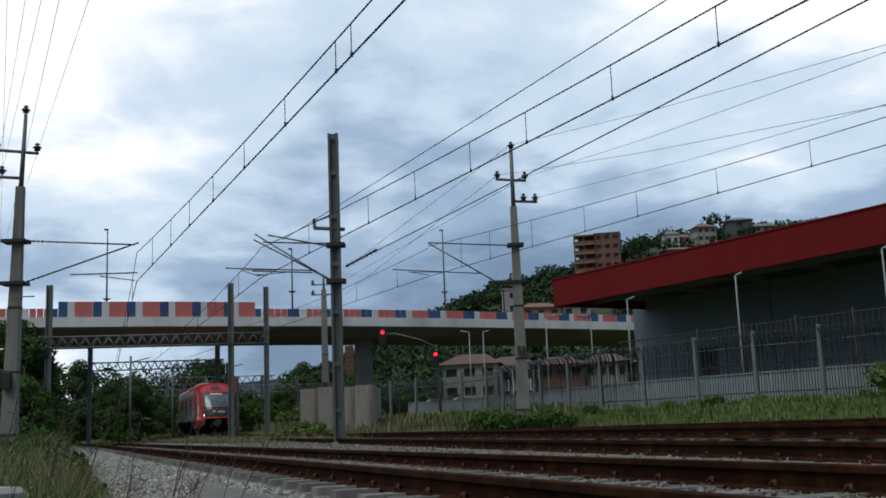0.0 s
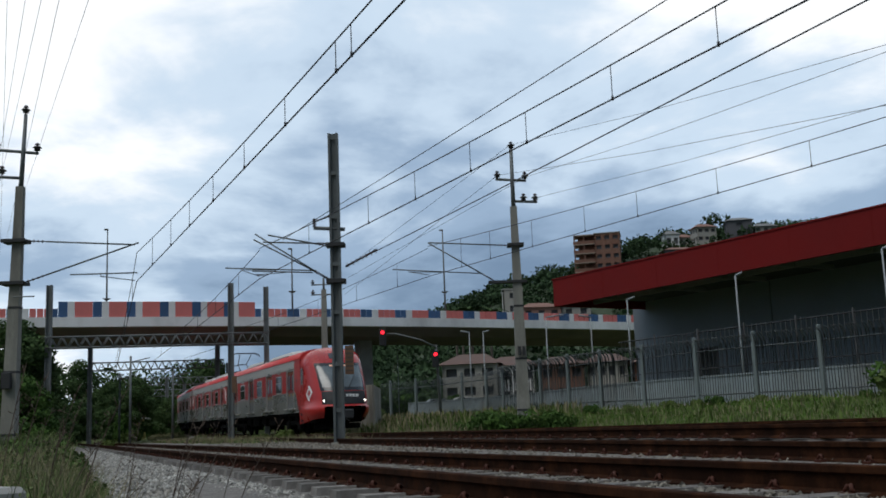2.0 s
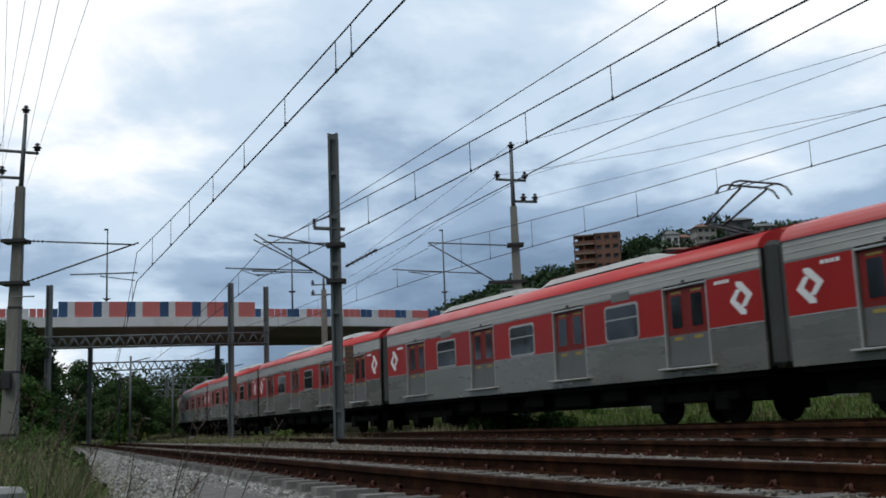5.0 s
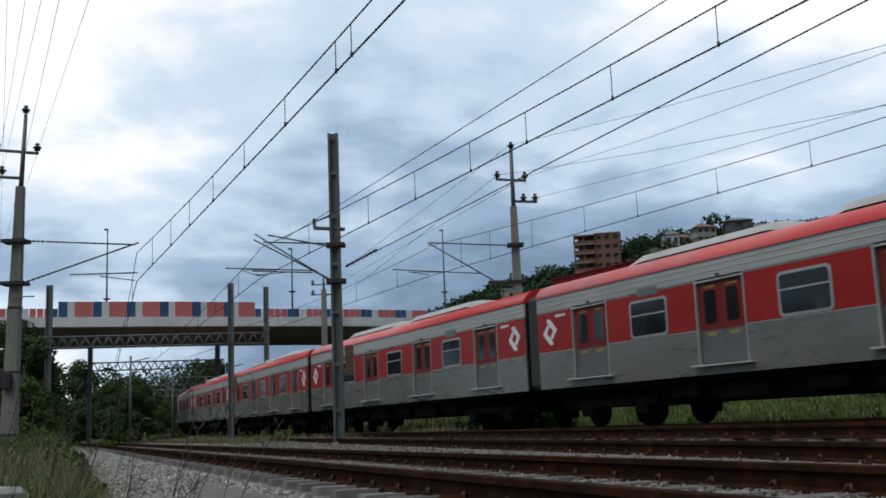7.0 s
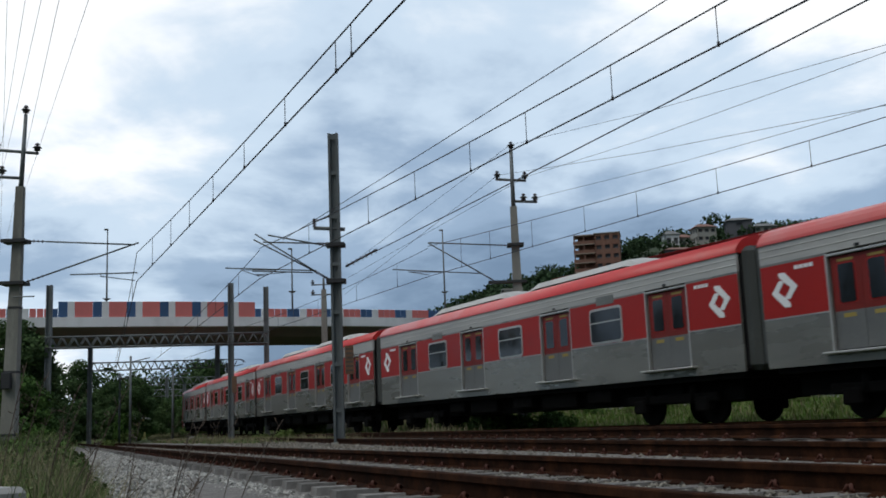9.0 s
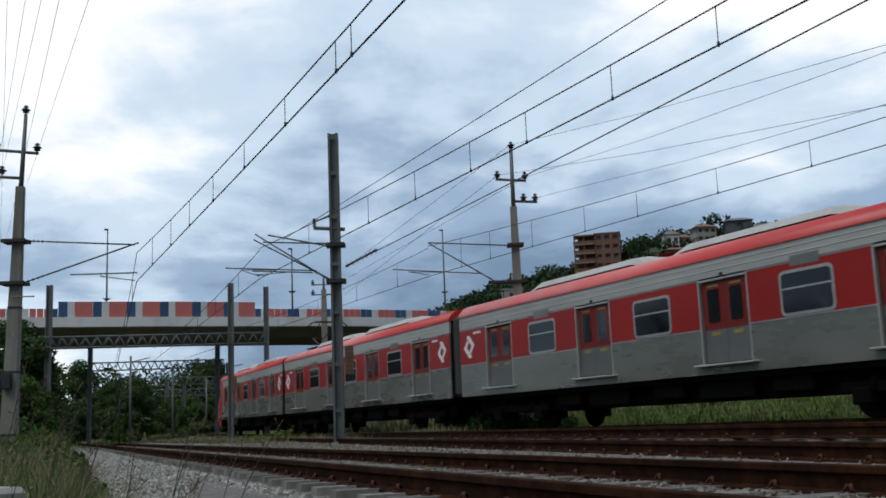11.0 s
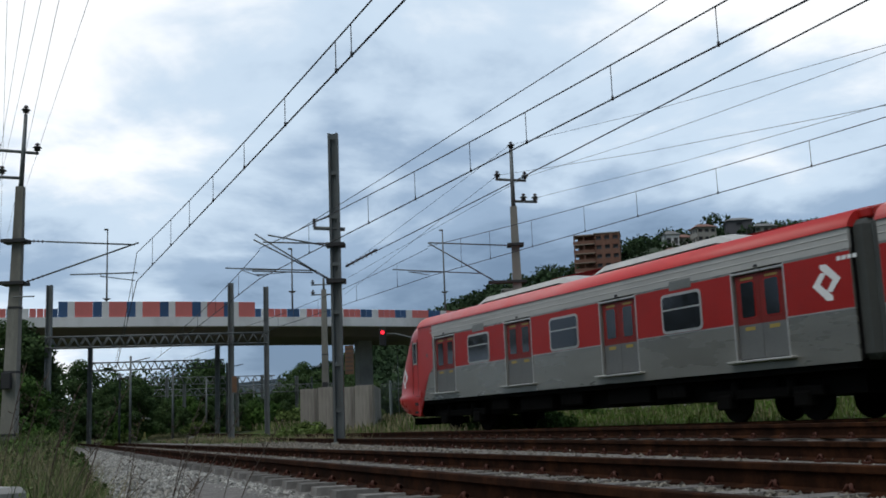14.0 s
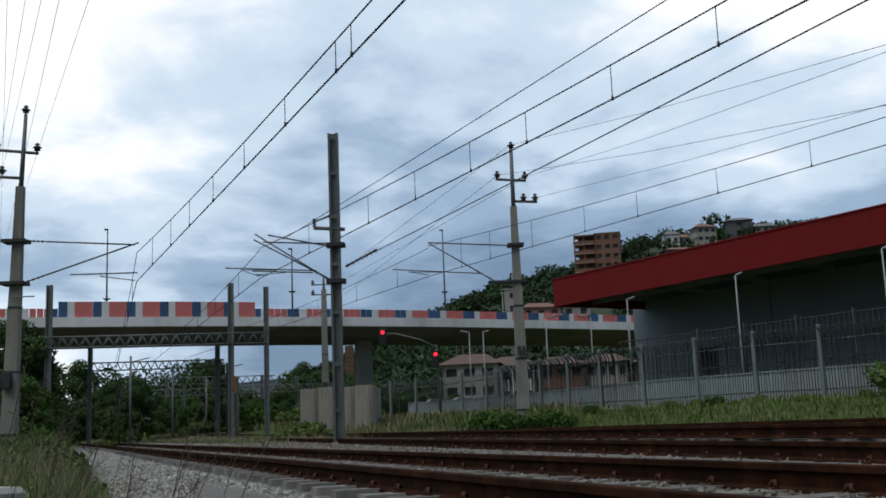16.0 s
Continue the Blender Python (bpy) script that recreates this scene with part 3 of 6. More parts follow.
def add_cab(e):
    zs = [0.55, 0.75, 0.95, 1.15, 1.30, 1.34, 1.7, 2.0, 2.3, 2.6, 2.9, 3.2, 3.4, 3.6, 3.8, 3.95, 4.08, 4.17, 4.24]
    phis = lambda z: [-90 + 180 * k / 28 for k in range(29)]
    # shell; below the nose the coupler bay is open between the bumpers
    bm = bmesh.new()
    
    def skin(z, p):
        c = math.cos(radians(p))
        v = cab_point(z, p, 0.07 * min(1.0, 2.5 * c) if z < 1.32 else 0.0)
        if z < 1.15:
            v.z = 1.15 - (1.15 - z) * (1 - 0.45 * c ** 0.8)
        return v
    g = [[bm.verts.new(skin(z, p)) for p in phis(z)] for z in zs]
    for i, (a, b) in enumerate(zip(g, g[1:])):
        for k in range(28):
            mid = (zs[i] + zs[i + 1]) / 2
            if mid < 1.31 and 9 <= k <= 18:
                continue
            f = bm.faces.new((a[k], a[k + 1], b[k + 1], b[k]))
            f.smooth = True
    bm.faces.new(g[-1])
    part("cab", bm, "red", e, "glossy red moulded driver's cab")
    for y in (-1.5, 1.5):
        s = 1 if y > 0 else -1
        bm = bmesh.new()
        plate(bm, [(8.62, 3.72), (CAB_X + 0.03, 3.72), (CAB_X + 0.03, 0.56), (9.95, 0.56), (9.95, 1.10), (9.62, 1.12), (8.95, 2.0), (8.62, 2.2)], y - s * 0.045, s * 0.05)
        part("cab_cheek", bm, "red", e)
        bm = bmesh.new()
        plate(bm, [(x, z) for x, z in ((9.95, 2.42), (10.28, 2.42), (10.28, 3.22), (9.95, 3.22))], y - s * 0.03, s * 0.035)
        rim = part("cab_side_window", bm, "inox_trim", e)
        bm = bmesh.new()
        plate(bm, [(10.0, 2.47), (10.23, 2.47), (10.23, 3.17), (10.0, 3.17)], y - s * 0.02, s * 0.03)
        part("pane", bm, "glass_dark", rim)
        bm = bmesh.new()
        for x in (9.9, 10.33):
            box(bm, x - 0.008, x + 0.008, min(y - s * 0.03, y + s * 0.004), max(y - s * 0.03, y + s * 0.004), 1.35, 3.3)
        part("cab_door_joint", bm, "black", e)
        bm = bmesh.new()
        box(bm, 9.9, 10.2, min(y - s * 0.05, y + s * 0.01), max(y - s * 0.05, y + s * 0.01), 0.95, 1.05)
        part("key_box", boxed(9.0, 9.12, min(y - s * 0.05, y + s * 0.012), max(y - s * 0.05, y + s * 0.012), 2.62, 2.74), "steel", e)
        box(bm, 9.9, 10.2, min(y - s * 0.05, y + s * 0.01), max(y - s * 0.05, y + s * 0.01), 0.66, 0.74)
        part("grab_recess", bm, "black", e)
        part("skirt_joint", boxed(9.8, 10.9, min(y - s * 0.05, y + s * 0.007), max(y - s * 0.05, y + s * 0.007), 1.27, 1.29), "black", e)
        # mark on the slanted flank
        bm = bmesh.new()
        for sg in (1, -1):
            vs = []
            for x, z in HOOK:
                px, pz = 11.22 - s * sg * 0.48 * x, 1.97 + sg * 0.37 * z
                q = min(0.999, max(0.0, (px - CAB_X) / cab_front(pz)))
                yy = cab_half(pz) * (1 - q ** 2.9) ** (1 / 2.9) + 0.012
                vs.append(bm.verts.new((px, s * yy, pz)))
            bm.faces.new(vs)
        bmesh.ops.recalc_face_normals(bm, faces=bm.faces[:])
        part("emblem", bm, "white", e)
    bm = cab_patch([2.03 + 0.137 * k for k in range(11)], lambda z: [(-38 - (z - 2.0) * 3.0) * (1 - 2 * k / 16) for k in range(17)], 0.008)
    rim = part("windscreen_surround", bm, "screen_edge", e, "dark tinted edge round the windscreen")
    bm = cab_patch([2.20 + 0.105 * k for k in range(11)], lambda z: [(-33 - (z - 2.0) * 2.6) * (1 - 2 * k / 16) for k in range(17)], 0.012)
    part("windscreen", bm, "windscreen", rim, "raked glass windscreen, cloud reflection partly in its colour")
    bm = cab_patch([1.40 + 0.1 * k for k in range(7)], lambda z: [(-37 + 1.5 * (z - 1.5)) * (1 - 2 * k / 16) for k in range(17)], 0.010)
    mask = part("front_mask", bm, "black", e, "gloss black panel under the windscreen")
    bm = cab_patch([3.62, 3.72, 3.82, 3.90], lambda z: [-8 + 16 * k / 6 for k in range(7)], 0.012)
    part("top_lamp", bm, "glass_dark", e)
    bm = cab_patch([3.22, 3.25, 3.28, 3.31], lambda z: [-11 + 22 * k / 6 for k in range(7)], 0.03)
    part("destination_display", bm, "display", e)
    bm = bmesh.new()
    for p in (-33, 33):
        c = cab_point(1.56, p, 0.0)
        out = Vector((math.cos(radians(p * 0.5)), math.sin(radians(p * 0.5)), 0))
        tube(bm, [c - out * 0.02, c + out * 0.02], 0.036, 12)
    part("headlamp", bm, "lamp_white" if e["front"] else "lamp_off", e, "round headlamps")
    bm = bmesh.new()
    for k, w in enumerate((0.11, 0.11, 0.11, 0.14)):
        y0 = 0.02 + 0.15 * k
        x0 = cab_point(1.78, 0).x + 0.012 - 0.10 * y0 ** 2.5
        box(bm, x0, x0 + 0.012, y0, y0 + w, 1.72, 1.86)
    part("lettering_bars", bm, "white", mask)
    bm = bmesh.new()
    for sg in (1, -1):
        bm.faces.new([bm.verts.new((cab_point(1.79, 0).x + 0.016, -0.26 + sg * 0.17 * x, 1.79 + sg * 0.17 * z)) for x, z in HOOK])
    part("emblem", bm, "white", mask)
    # wiper, coupler, bumpers and snow plough
    a, b = cab_point(2.1, 2, 0.04), cab_point(2.75, 16, 0.05)
    part("wiper", tubed([a, (a + b) / 2 + Vector((0.03, 0, 0)), b], 0.014, 5), "black", e)
    bm = bmesh.new()
    box(bm, CAB_X + 1.5, CAB_X + 3.15, -0.16, 0.16, 0.80, 1.05, 0.03)
    box(bm, CAB_X + 3.0, CAB_X + 3.3, -0.26, 0.26, 0.72, 1.15, 0.05)
    tube(bm, [(CAB_X + 2.7, -0.5, 1.2), (CAB_X + 3.1, -0.35, 0.8), (CAB_X + 3.15, 0.1, 0.62)], 0.03, 6)
    part("coupler", bm, "dark_steel", e, "rusty central coupler")
    bm = bmesh.new()
    box(bm, CAB_X + 0.4, CAB_X + 1.6, -1.15, 1.15, 0.55, 1.45, 0.05)
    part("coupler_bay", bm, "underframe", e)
    bm = bmesh.new()
    vs = [[bm.verts.new((CAB_X + x, y, z)) for x, y in ((1.3, -1.15), (2.1, -0.65), (2.4, 0), (2.1, 0.65), (1.3, 1.15))] for z in (0.26, 0.52)]
    for k in range(4):
        bm.faces.new((vs[0][k], vs[0][k + 1], vs[1][k + 1], vs[1][k]))
    bmesh.ops.solidify(bm, geom=bm.faces[:], thickness=0.03)
    part("plough", bm, "underframe", e, "dark track guard under the nose")


def pantograph(e, x0, lean):
    top = 5.56
    p = part("pantograph", boxed(x0 - 0.8, x0 + 0.8, -0.7, 0.7, 4.27, 4.33, bevel=0.02), "black", e, "raised black pantograph on the roof")
    elbow = x0 - lean * 0.95
    bm = bmesh.new()
    for y in (-0.35, 0.35):
        tube(bm, [(x0 + lean * 0.55, y, 4.32), (elbow, y * 0.8, 4.86)], 0.035, 6)
    part("lower_arm", bm, "black", p)
    bm = bmesh.new()
    for y in (-0.28, 0.28):
        tube(bm, [(elbow, y, 4.86), (x0 + lean * 0.5, y * 1.4, top - 0.1)], 0.028, 6)
    tube(bm, [(elbow, -0.33, 4.86), (elbow, 0.33, 4.86)], 0.03, 6)
    part("upper_arm", bm, "black", p)
    bm = bmesh.new()
    for dx in (-0.22, 0.22):
        c = x0 + lean * 0.5 + dx
        tube(bm, [(c, -0.98, top - 0.24), (c, -0.82, top - 0.06), (c, -0.62, top), (c, 0.62, top), (c, 0.82, top - 0.06), (c, 0.98, top - 0.24)], 0.026, 6)
    for y in (-0.4, 0.4):
        tube(bm, [(x0 + lean * 0.5 - 0.22, y, top - 0.03), (x0 + lean * 0.5 + 0.22, y, top - 0.03)], 0.02, 5)
    part("collector_head", bm, "black", p)


def build_car(kind, label):
    """kind: '' in the train's middle, 'cab' with a driver's cab at its front (+x)."""
    e = thing("train_car", None, label, "train car", "cars of the commuter train")
    e["front"] = 1 if kind == "lead" else 0
    x1 = 8.75 if kind else 10.27
    d = CM
    # core, dark behind the doors
    bm = bmesh.new()
    box(bm, -10.16, x1 if not kind else 9.7, -HALF + 0.12, HALF - 0.12, 1.16, 3.70)
    part("body_core", bm, "black", e)
    for sgn in (-1, 1):
        edges = [-10.27]
        for c in DOORS:
            edges += [c - 0.78, c + 0.78]
        edges.append(x1 if x1 > edges[-1] else edges[-1] + 0.05)
        for a, b in zip(edges[::2], edges[1::2]):
            bm = bmesh.new()
            body_panels(bm, [a, b], sgn * HALF, BODY_LO, 3.30, sgn)
            part("side_panel", bm, "inox", e, "brushed stainless steel side panel")
        for c in DOORS:
            bm = bmesh.new()
            body_panels(bm, [c - 0.78, c + 0.78], sgn * HALF, BODY_LO, 1.31, sgn)
            part("door_threshold", bm, "inox", e)
        if kind:
            bm = bmesh.new()
            plate(bm, [(8.755, BODY_LO), (9.66, BODY_LO), (9.62, 1.14), (8.95, 2.03), (8.755, 2.15)], sgn * (HALF - 0.05), sgn * 0.05)
            part("end_panel", bm, "inox", e)
        bm = bmesh.new()
        prof = [(HALF - 0.06, 3.30), (HALF + 0.004, 3.30), (HALF + 0.004, 3.44), (HALF + 0.014, 3.45), (HALF + 0.004, 3.47), (HALF + 0.004, 3.58), (HALF + 0.014, 3.59), (HALF + 0.004, 3.61), (HALF + 0.004, GUTTER), (HALF - 0.06, GUTTER)]
        rr = [[bm.verts.new((x, sgn * yy, z)) for yy, z in prof] for x in (-10.27, x1)]
        for k in range(len(prof)):
            q = (k + 1) % len(prof)
            bm.faces.new((rr[0][k], rr[1][k], rr[1][q], rr[0][q]))
        bm.faces.new(rr[0])
        bm.faces.new(rr[1][::-1])
        bmesh.ops.recalc_face_normals(bm, faces=bm.faces[:])
        part("letterboard", bm, "letterboard", e, "pale strip above the windows, sky sheen in its colour")
        for k, (a, b) in enumerate(zip(edges[::2], edges[1::2])):
            if b - a < 0.3:
                continue
            bm = bmesh.new()
            box(bm, a + 0.01, b - 0.01, min(sgn * (HALF - 0.01), sgn * (HALF + 0.006)), max(sgn * (HALF - 0.01), sgn * (HALF + 0.006)), BAND_LO, BAND_HI)
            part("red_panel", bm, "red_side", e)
            part("trim_strip", boxed(a + 0.01, b - 0.01, min(sgn * (HALF - 0.01), sgn * (HALF + 0.009)), max(sgn * (HALF - 0.01), sgn * (HALF + 0.009)), BAND_LO - 0.028, BAND_LO - 0.002), "inox_trim", e)
        turn = Matrix.Identity(4) if sgn < 0 else pose(0, 0, 0, 0, 0, 180)
        for c in DOORS:
            base = turn @ Matrix.Translation((c * (1 if sgn < 0 else -1), -HALF, 0))
            fr = share("door_frame", d["door_frame"], e, base @ Matrix.Translation((0, 0.07, 0)))
            share("door_step", d["step"], e, base)
            share("door_lamp", d["door_lamp"], e, base @ Matrix.Translation((0, 0.075, 0)))
            for dx in (-0.37, 0.37):
                leaf = share("door_leaf", d["leaf"], e, base @ Matrix.Translation((dx, 0.055, 0)))
                share("pane_rim", d["door_rim"], leaf)
                share("door_pane", d["door_pane"], leaf)
        for i, c in enumerate(WINDOWS):
            base = turn @ Matrix.Translation((c * (1 if sgn < 0 else -1), -HALF, 0))
            w = share("window", d["window"], e, base)
            share("pane", d["pane"], w)
            share("window_bar", d["bar"], w)
            if i != 1:
                share("air_grille", d["vent"], e, base)
        for x in ((-9.62,) if kind else (-9.62, 9.62)):
            base = turn @ Matrix.Translation((x * (1 if sgn < 0 else -1), -HALF - 0.006, 0))
            share("emblem", d["mark"], e, base)
            share("number_bars", d["plate"], e, base @ Matrix.Translation((0.58 if x < 0 else -0.58, 0, 0.0)))
    # roof: round red shoulders
    xs = (-10.29, CAB_X + 0.05) if kind else (-10.29, 10.29)
    prof = [(HALF + 0.03, GUTTER), (HALF + 0.02, 3.78), (1.44, 3.90), (1.32, 4.01), (1.12, 4.10), (0.8, 4.17), (0.4, 4.22), (0, 4.24)]
    prof = prof + [(-y, z) for y, z in prof[-2::-1]]
    bm = bmesh.new()
    ra = [[bm.verts.new((x, y, z)) for y, z in prof] for x in xs]
    for k in range(len(prof) - 1):
        bm.faces.new((ra[0][k], ra[1][k], ra[1][k + 1], ra[0][k + 1])).smooth = True
    bm.faces.new(ra[0])
    bm.faces.new(ra[1][::-1])
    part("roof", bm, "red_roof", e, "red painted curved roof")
    for x in (-3.6, 3.2):
        share("roof_hood", d["hood"], e, Matrix.Translation((x, 0, 0)))
    for x in (-7.2, 7.2):
        bg = share("bogie", d["bogie"], e, Matrix.Translation((x, 0, 0)))
        for dx in (-1.2, 1.2):
            for y in (-0.80, 0.80):
                share("wheel", d["wheel"], bg, Matrix.Translation((dx, y, 0)))
    for x, k in ((-4.2, "case_small"), (-2.4, "case_wide"), (0.2, "case_small"), (2.2, "case_wide"), (4.3, "case_small")):
        share("equipment_case", d[k], e, Matrix.Translation((x, 0, 0)))
    # added dark block that fills the see-through gaps with shade
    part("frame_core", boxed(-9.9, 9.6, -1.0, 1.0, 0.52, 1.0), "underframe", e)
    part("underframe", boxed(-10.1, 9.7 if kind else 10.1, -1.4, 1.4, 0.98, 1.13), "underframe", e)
    bm = bmesh.new()
    box(bm, -10.62, -10.16, -1.36, 1.36, 1.12, 3.86, 0.12)
    part("gangway", bm, "gangway", e, "dark rubber gangway bellows")
    if not kind:
        part("gangway", boxed(10.16, 10.58, -1.36, 1.36, 1.12, 3.86, bevel=0.12), "gangway", e, "dark rubber gangway bellows")
    bm = bmesh.new()
    box(bm, -10.6, -10.27, -1.2, 1.2, 3.86, 4.08, 0.04)
    part("gangway_roof", bm, "red_side", e)
    if kind:
        add_cab(e)
    return e


# pale mottled blue base paints in part of the sky's reflection
M["windscreen"] = material("windscreen", (0.10, 0.12, 0.125), 0.05, 0, 0.5, 1.2, 10, 0, spec=0.8)
M["screen_edge"] = material("screen_edge", (0.018, 0.019, 0.021), 0.2, 0, 0.2, 3, 20, 0)
M["gangway"] = material("gangway", (0.055, 0.06, 0.055), 0.8, 0, 0.3, 1.0, 20, 0.2)
M["lamp_off"] = material("lamp_off", (0.5, 0.5, 0.5), 0.2, 0.2, 0.1, 3, 20, 0)
M["display"] = glow_material("display", (0.55, 0.30, 0.2), 0.5)
M["door_red"] = material("door_red", (0.19, 0.018, 0.013), 0.5, 0, 0.2, 2, 20, 0.05, spec=0.25)
M["door_grey"] = material("door_grey", (0.15, 0.15, 0.14), 0.5, 0.3, 0.2, 1.5, 20, 0.05, (0.08, 0.075, 0.07), 0.6)
# paler than inox: the sky's grazing reflection is painted into this band
M["letterboard"] = material("letterboard", (0.43, 0.42, 0.39), 0.55, 0.1, 0.12, 0.7, 25, 0.05, (0.26, 0.25, 0.23), 0.5, stretch=(0.5, 1, 2))
CM = car_meshes()
cars = []


def train():
    mid_label = "stainless steel commuter car with red window band, between two others"
    lead = build_car("lead", "leading red-nosed commuter car with lit headlamps")
    tail = build_car("tail", "last commuter car, red driver's cab at its end")
    mid = build_car("", mid_label)
    cars.append((lead, 0))
    order = [mid] + [copy_thing(mid, Matrix.Identity(4)) for _ in range(5)]
    for o in order:
        cars.append((o, 0))
    cars.append((tail, 180))
    pantograph(order[0], 8.2, 1)
    pantograph(order[5], -8.2, 1)
    for o, txt in ((order[0], "stainless steel commuter car with red band and raised pantograph"), (order[5], "stainless steel commuter car with red band and raised pantograph")):
        o["label"] = txt


train()


def motions():
    for i, (e, spin) in enumerate(cars):
        rows = []
        for k in range(65):
            t = k * 0.25
            s = REAR_GAP + (3 - i) * CAR + 10.6 + advance(t)
            a, b = on_line(s - 7.2), on_line(s + 7.2)
            za, zb = climb(s - 7.2), climb(s + 7.2)
            nod = math.degrees(math.atan2(zb - za, 14.4)) * (1 if spin else -1)
            rows.append((t, pose((a[0] + b[0]) / 2, (a[1] + b[1]) / 2, TRAIN_RAIL + (za + zb) / 2, 0, nod, math.degrees(math.atan2(b[1] - a[1], b[0] - a[0])) + spin)))
        walk(e, rows)




# ---- overhead line ----
def wire(name, label, pts, r, group="overhead wires"):
    bm = bmesh.new()
    tube(bm, pts, r, 5, cap=False)
    return tagged(part(name, bm, "wire"), label, "wire", group)


def lerp(a, b, f):
    return tuple(p + (q - p) * f for p, q in zip(a, b))


def catenary(label, far, near, low, rise, ymid, yspan, drops, r=0.011, over=1.0):
    """Contact wire, messenger wire above it and droppers, straight in plan through two points."""
    n = 40
    e = thing("overhead_line", None, label, "overhead wire", "overhead wires")
    a, b = far, near
    pts = [lerp(a, b, over * k / n) for k in range(n + 1)]
    hang = lambda p: low + rise * ((p[1] - ymid) / yspan) ** 2
    part("contact_wire", tubed(pts, r * 1.15, 5), "wire", e)
    part("messenger_wire", tubed([(p[0], p[1], p[2] + hang(p)) for p in pts], r, 5), "wire", e)
    for y in drops:
        f = (y - a[1]) / (b[1] - a[1])
        p = lerp(a, b, f)
        h = hang(p)
        bm = tubed([p, (p[0], p[1], p[2] + h)], 0.007, 4)
        tube(bm, [(p[0], p[1], p[2] - 0.02), (p[0], p[1], p[2] + 0.05)], 0.02, 5)
        part("dropper", bm, "wire", e)
    return e


def overhead():
    catenary("black contact wire over the trackside rails", (-9.45, 31.9, 5.35), (4.0, 1.37, 5.35), 0.43, 0.47, 11.0, 21.0, (9.0, 12.9, 13.5, 15.9, 18.5, 21.1, 23.6, 26.0, 28.9), 0.012)
    catenary("black contact wire of the trackside line beyond its mast", (-9.45, 31.9, 5.35), (-24.0, 76.0, 5.3), 0.5, 0.4, 54, 22, (36, 42, 48, 54, 60, 66, 72), 0.012)
    catenary("black contact wire over the middle track", (-5.73, 32.3, 5.35), (9.0, 2.2, 5.35), 0.53, 0.42, 14.0, 18.3, (10.8, 13.05, 15.2, 17.5, 19.4, 21.7, 24.1, 28.0), 0.012)
    catenary("black contact wire over the middle track, beyond the mast", (-5.73, 32.3, 5.35), (-18.5, 66.0, 5.3), 0.5, 0.4, 50, 18, (36, 41, 46, 51, 56, 61), 0.012)
    catenary("black contact wire over the train's track", (-0.55, 38.0, 6.02), (20.6, 2.0, 6.0), 0.58, 0.62, 19.5, 20.0, (21.0, 22.9, 25.4, 28.0, 30.0, 32.3, 34.4, 36.0), 0.011)
    catenary("black contact wire over the train's track, beyond the mast", (-0.55, 38.0, 6.02), (-17.5, 70.0, 5.7), 0.6, 0.5, 53, 16, (40.4, 44, 48, 53, 58, 63), 0.011)
    wire("feeder_wire", "thin black feeder wire high over the tracks", [(-5.12, 33.0, 6.67), (-0.8, 24.0, 6.72), (3.52, 15.0, 6.81), (8.8, 4.0, 7.2)], 0.010)
    wire("anchor_wire", "black tension wire anchored to the steel mast", [(-3.05, 32.3, 5.62), (1.3, 22.65, 5.72), (5.67, 13.0, 5.87), (10.0, 3.4, 6.0)], 0.013)
    for a, b in (((2.65, 38, 10.85), (8.98, 20.0, 7.75)), ((3.16, 38, 9.6), (8.97, 20.0, 7.60)), ((2.12, 38, 9.7), (9.79, 22.0, 7.1)), ((3.5, 38, 8.8), (10.4, 20.0, 6.9))):
        m = lerp(a, b, 0.5)
        wire("supply_wire", "thin grey supply wire leaving the concrete pole", [a, (m[0], m[1], m[2] - 0.10), b, lerp(a, b, 1.7)], 0.007)
    for a, b in (((2.65, 38, 10.85), (-5.73, 60, 9.8)), ((2.12, 38, 9.7), (-5.76, 60, 8.3)), ((3.16, 38, 9.6), (-6.6, 62, 9.1))):
        wire("supply_wire", "thin grey supply wire between concrete poles", [a, lerp(a, b, 0.5), b], 0.008)
    for a, b in (((-12.62, 32, 9.7), (-6.26, 18, 8.48)), ((-13.15, 32, 8.95), (-6.04, 16, 7.63)), ((-13.59, 32, 9.8), (-7.12, 18, 8.52)), ((-13.8, 32, 9.86), (-7.41, 18, 8.53)), ((-13.74, 32, 8.95), (-7.74, 18, 8.55))):
        wire("supply_wire", "thin dark supply wire over the trackside", [lerp(a, b, -1.2), a, b, lerp(a, b, 1.9)], 0.005)


def insulator(bm, a, b, r=0.05, n=5):
    a, b = Vector(a), Vector(b)
    tube(bm, [a, b], r * 0.45, 6)
    for k in range(n):
        p = a.lerp(b, (k + 0.5) / n)
        d = (b - a).normalized() * 0.012
        tube(bm, [p - d, p + d], r, 8)


def pin_insulator(e, x, y, z):
    bm = bmesh.new()
    tube(bm, [(x, y, z), (x, y, z + 0.28)], 0.03, 6)
    for k, r in ((0.06, 0.11), (0.14, 0.15), (0.24, 0.08)):
        tube(bm, [(x, y, z + k), (x, y, z + k + 0.05)], r, 8, r * 0.6)
    part("insulator", bm, "insulator", e)


def cross_arm(e, y, x0, z0, x1, z1, w=0.05):
    bm = bmesh.new()
    a, b = Vector((x0, y, z0)), Vector((x1, y, z1))
    tube(bm, [a, b], w, 4)
    part("cross_arm", bm, "steel", e)


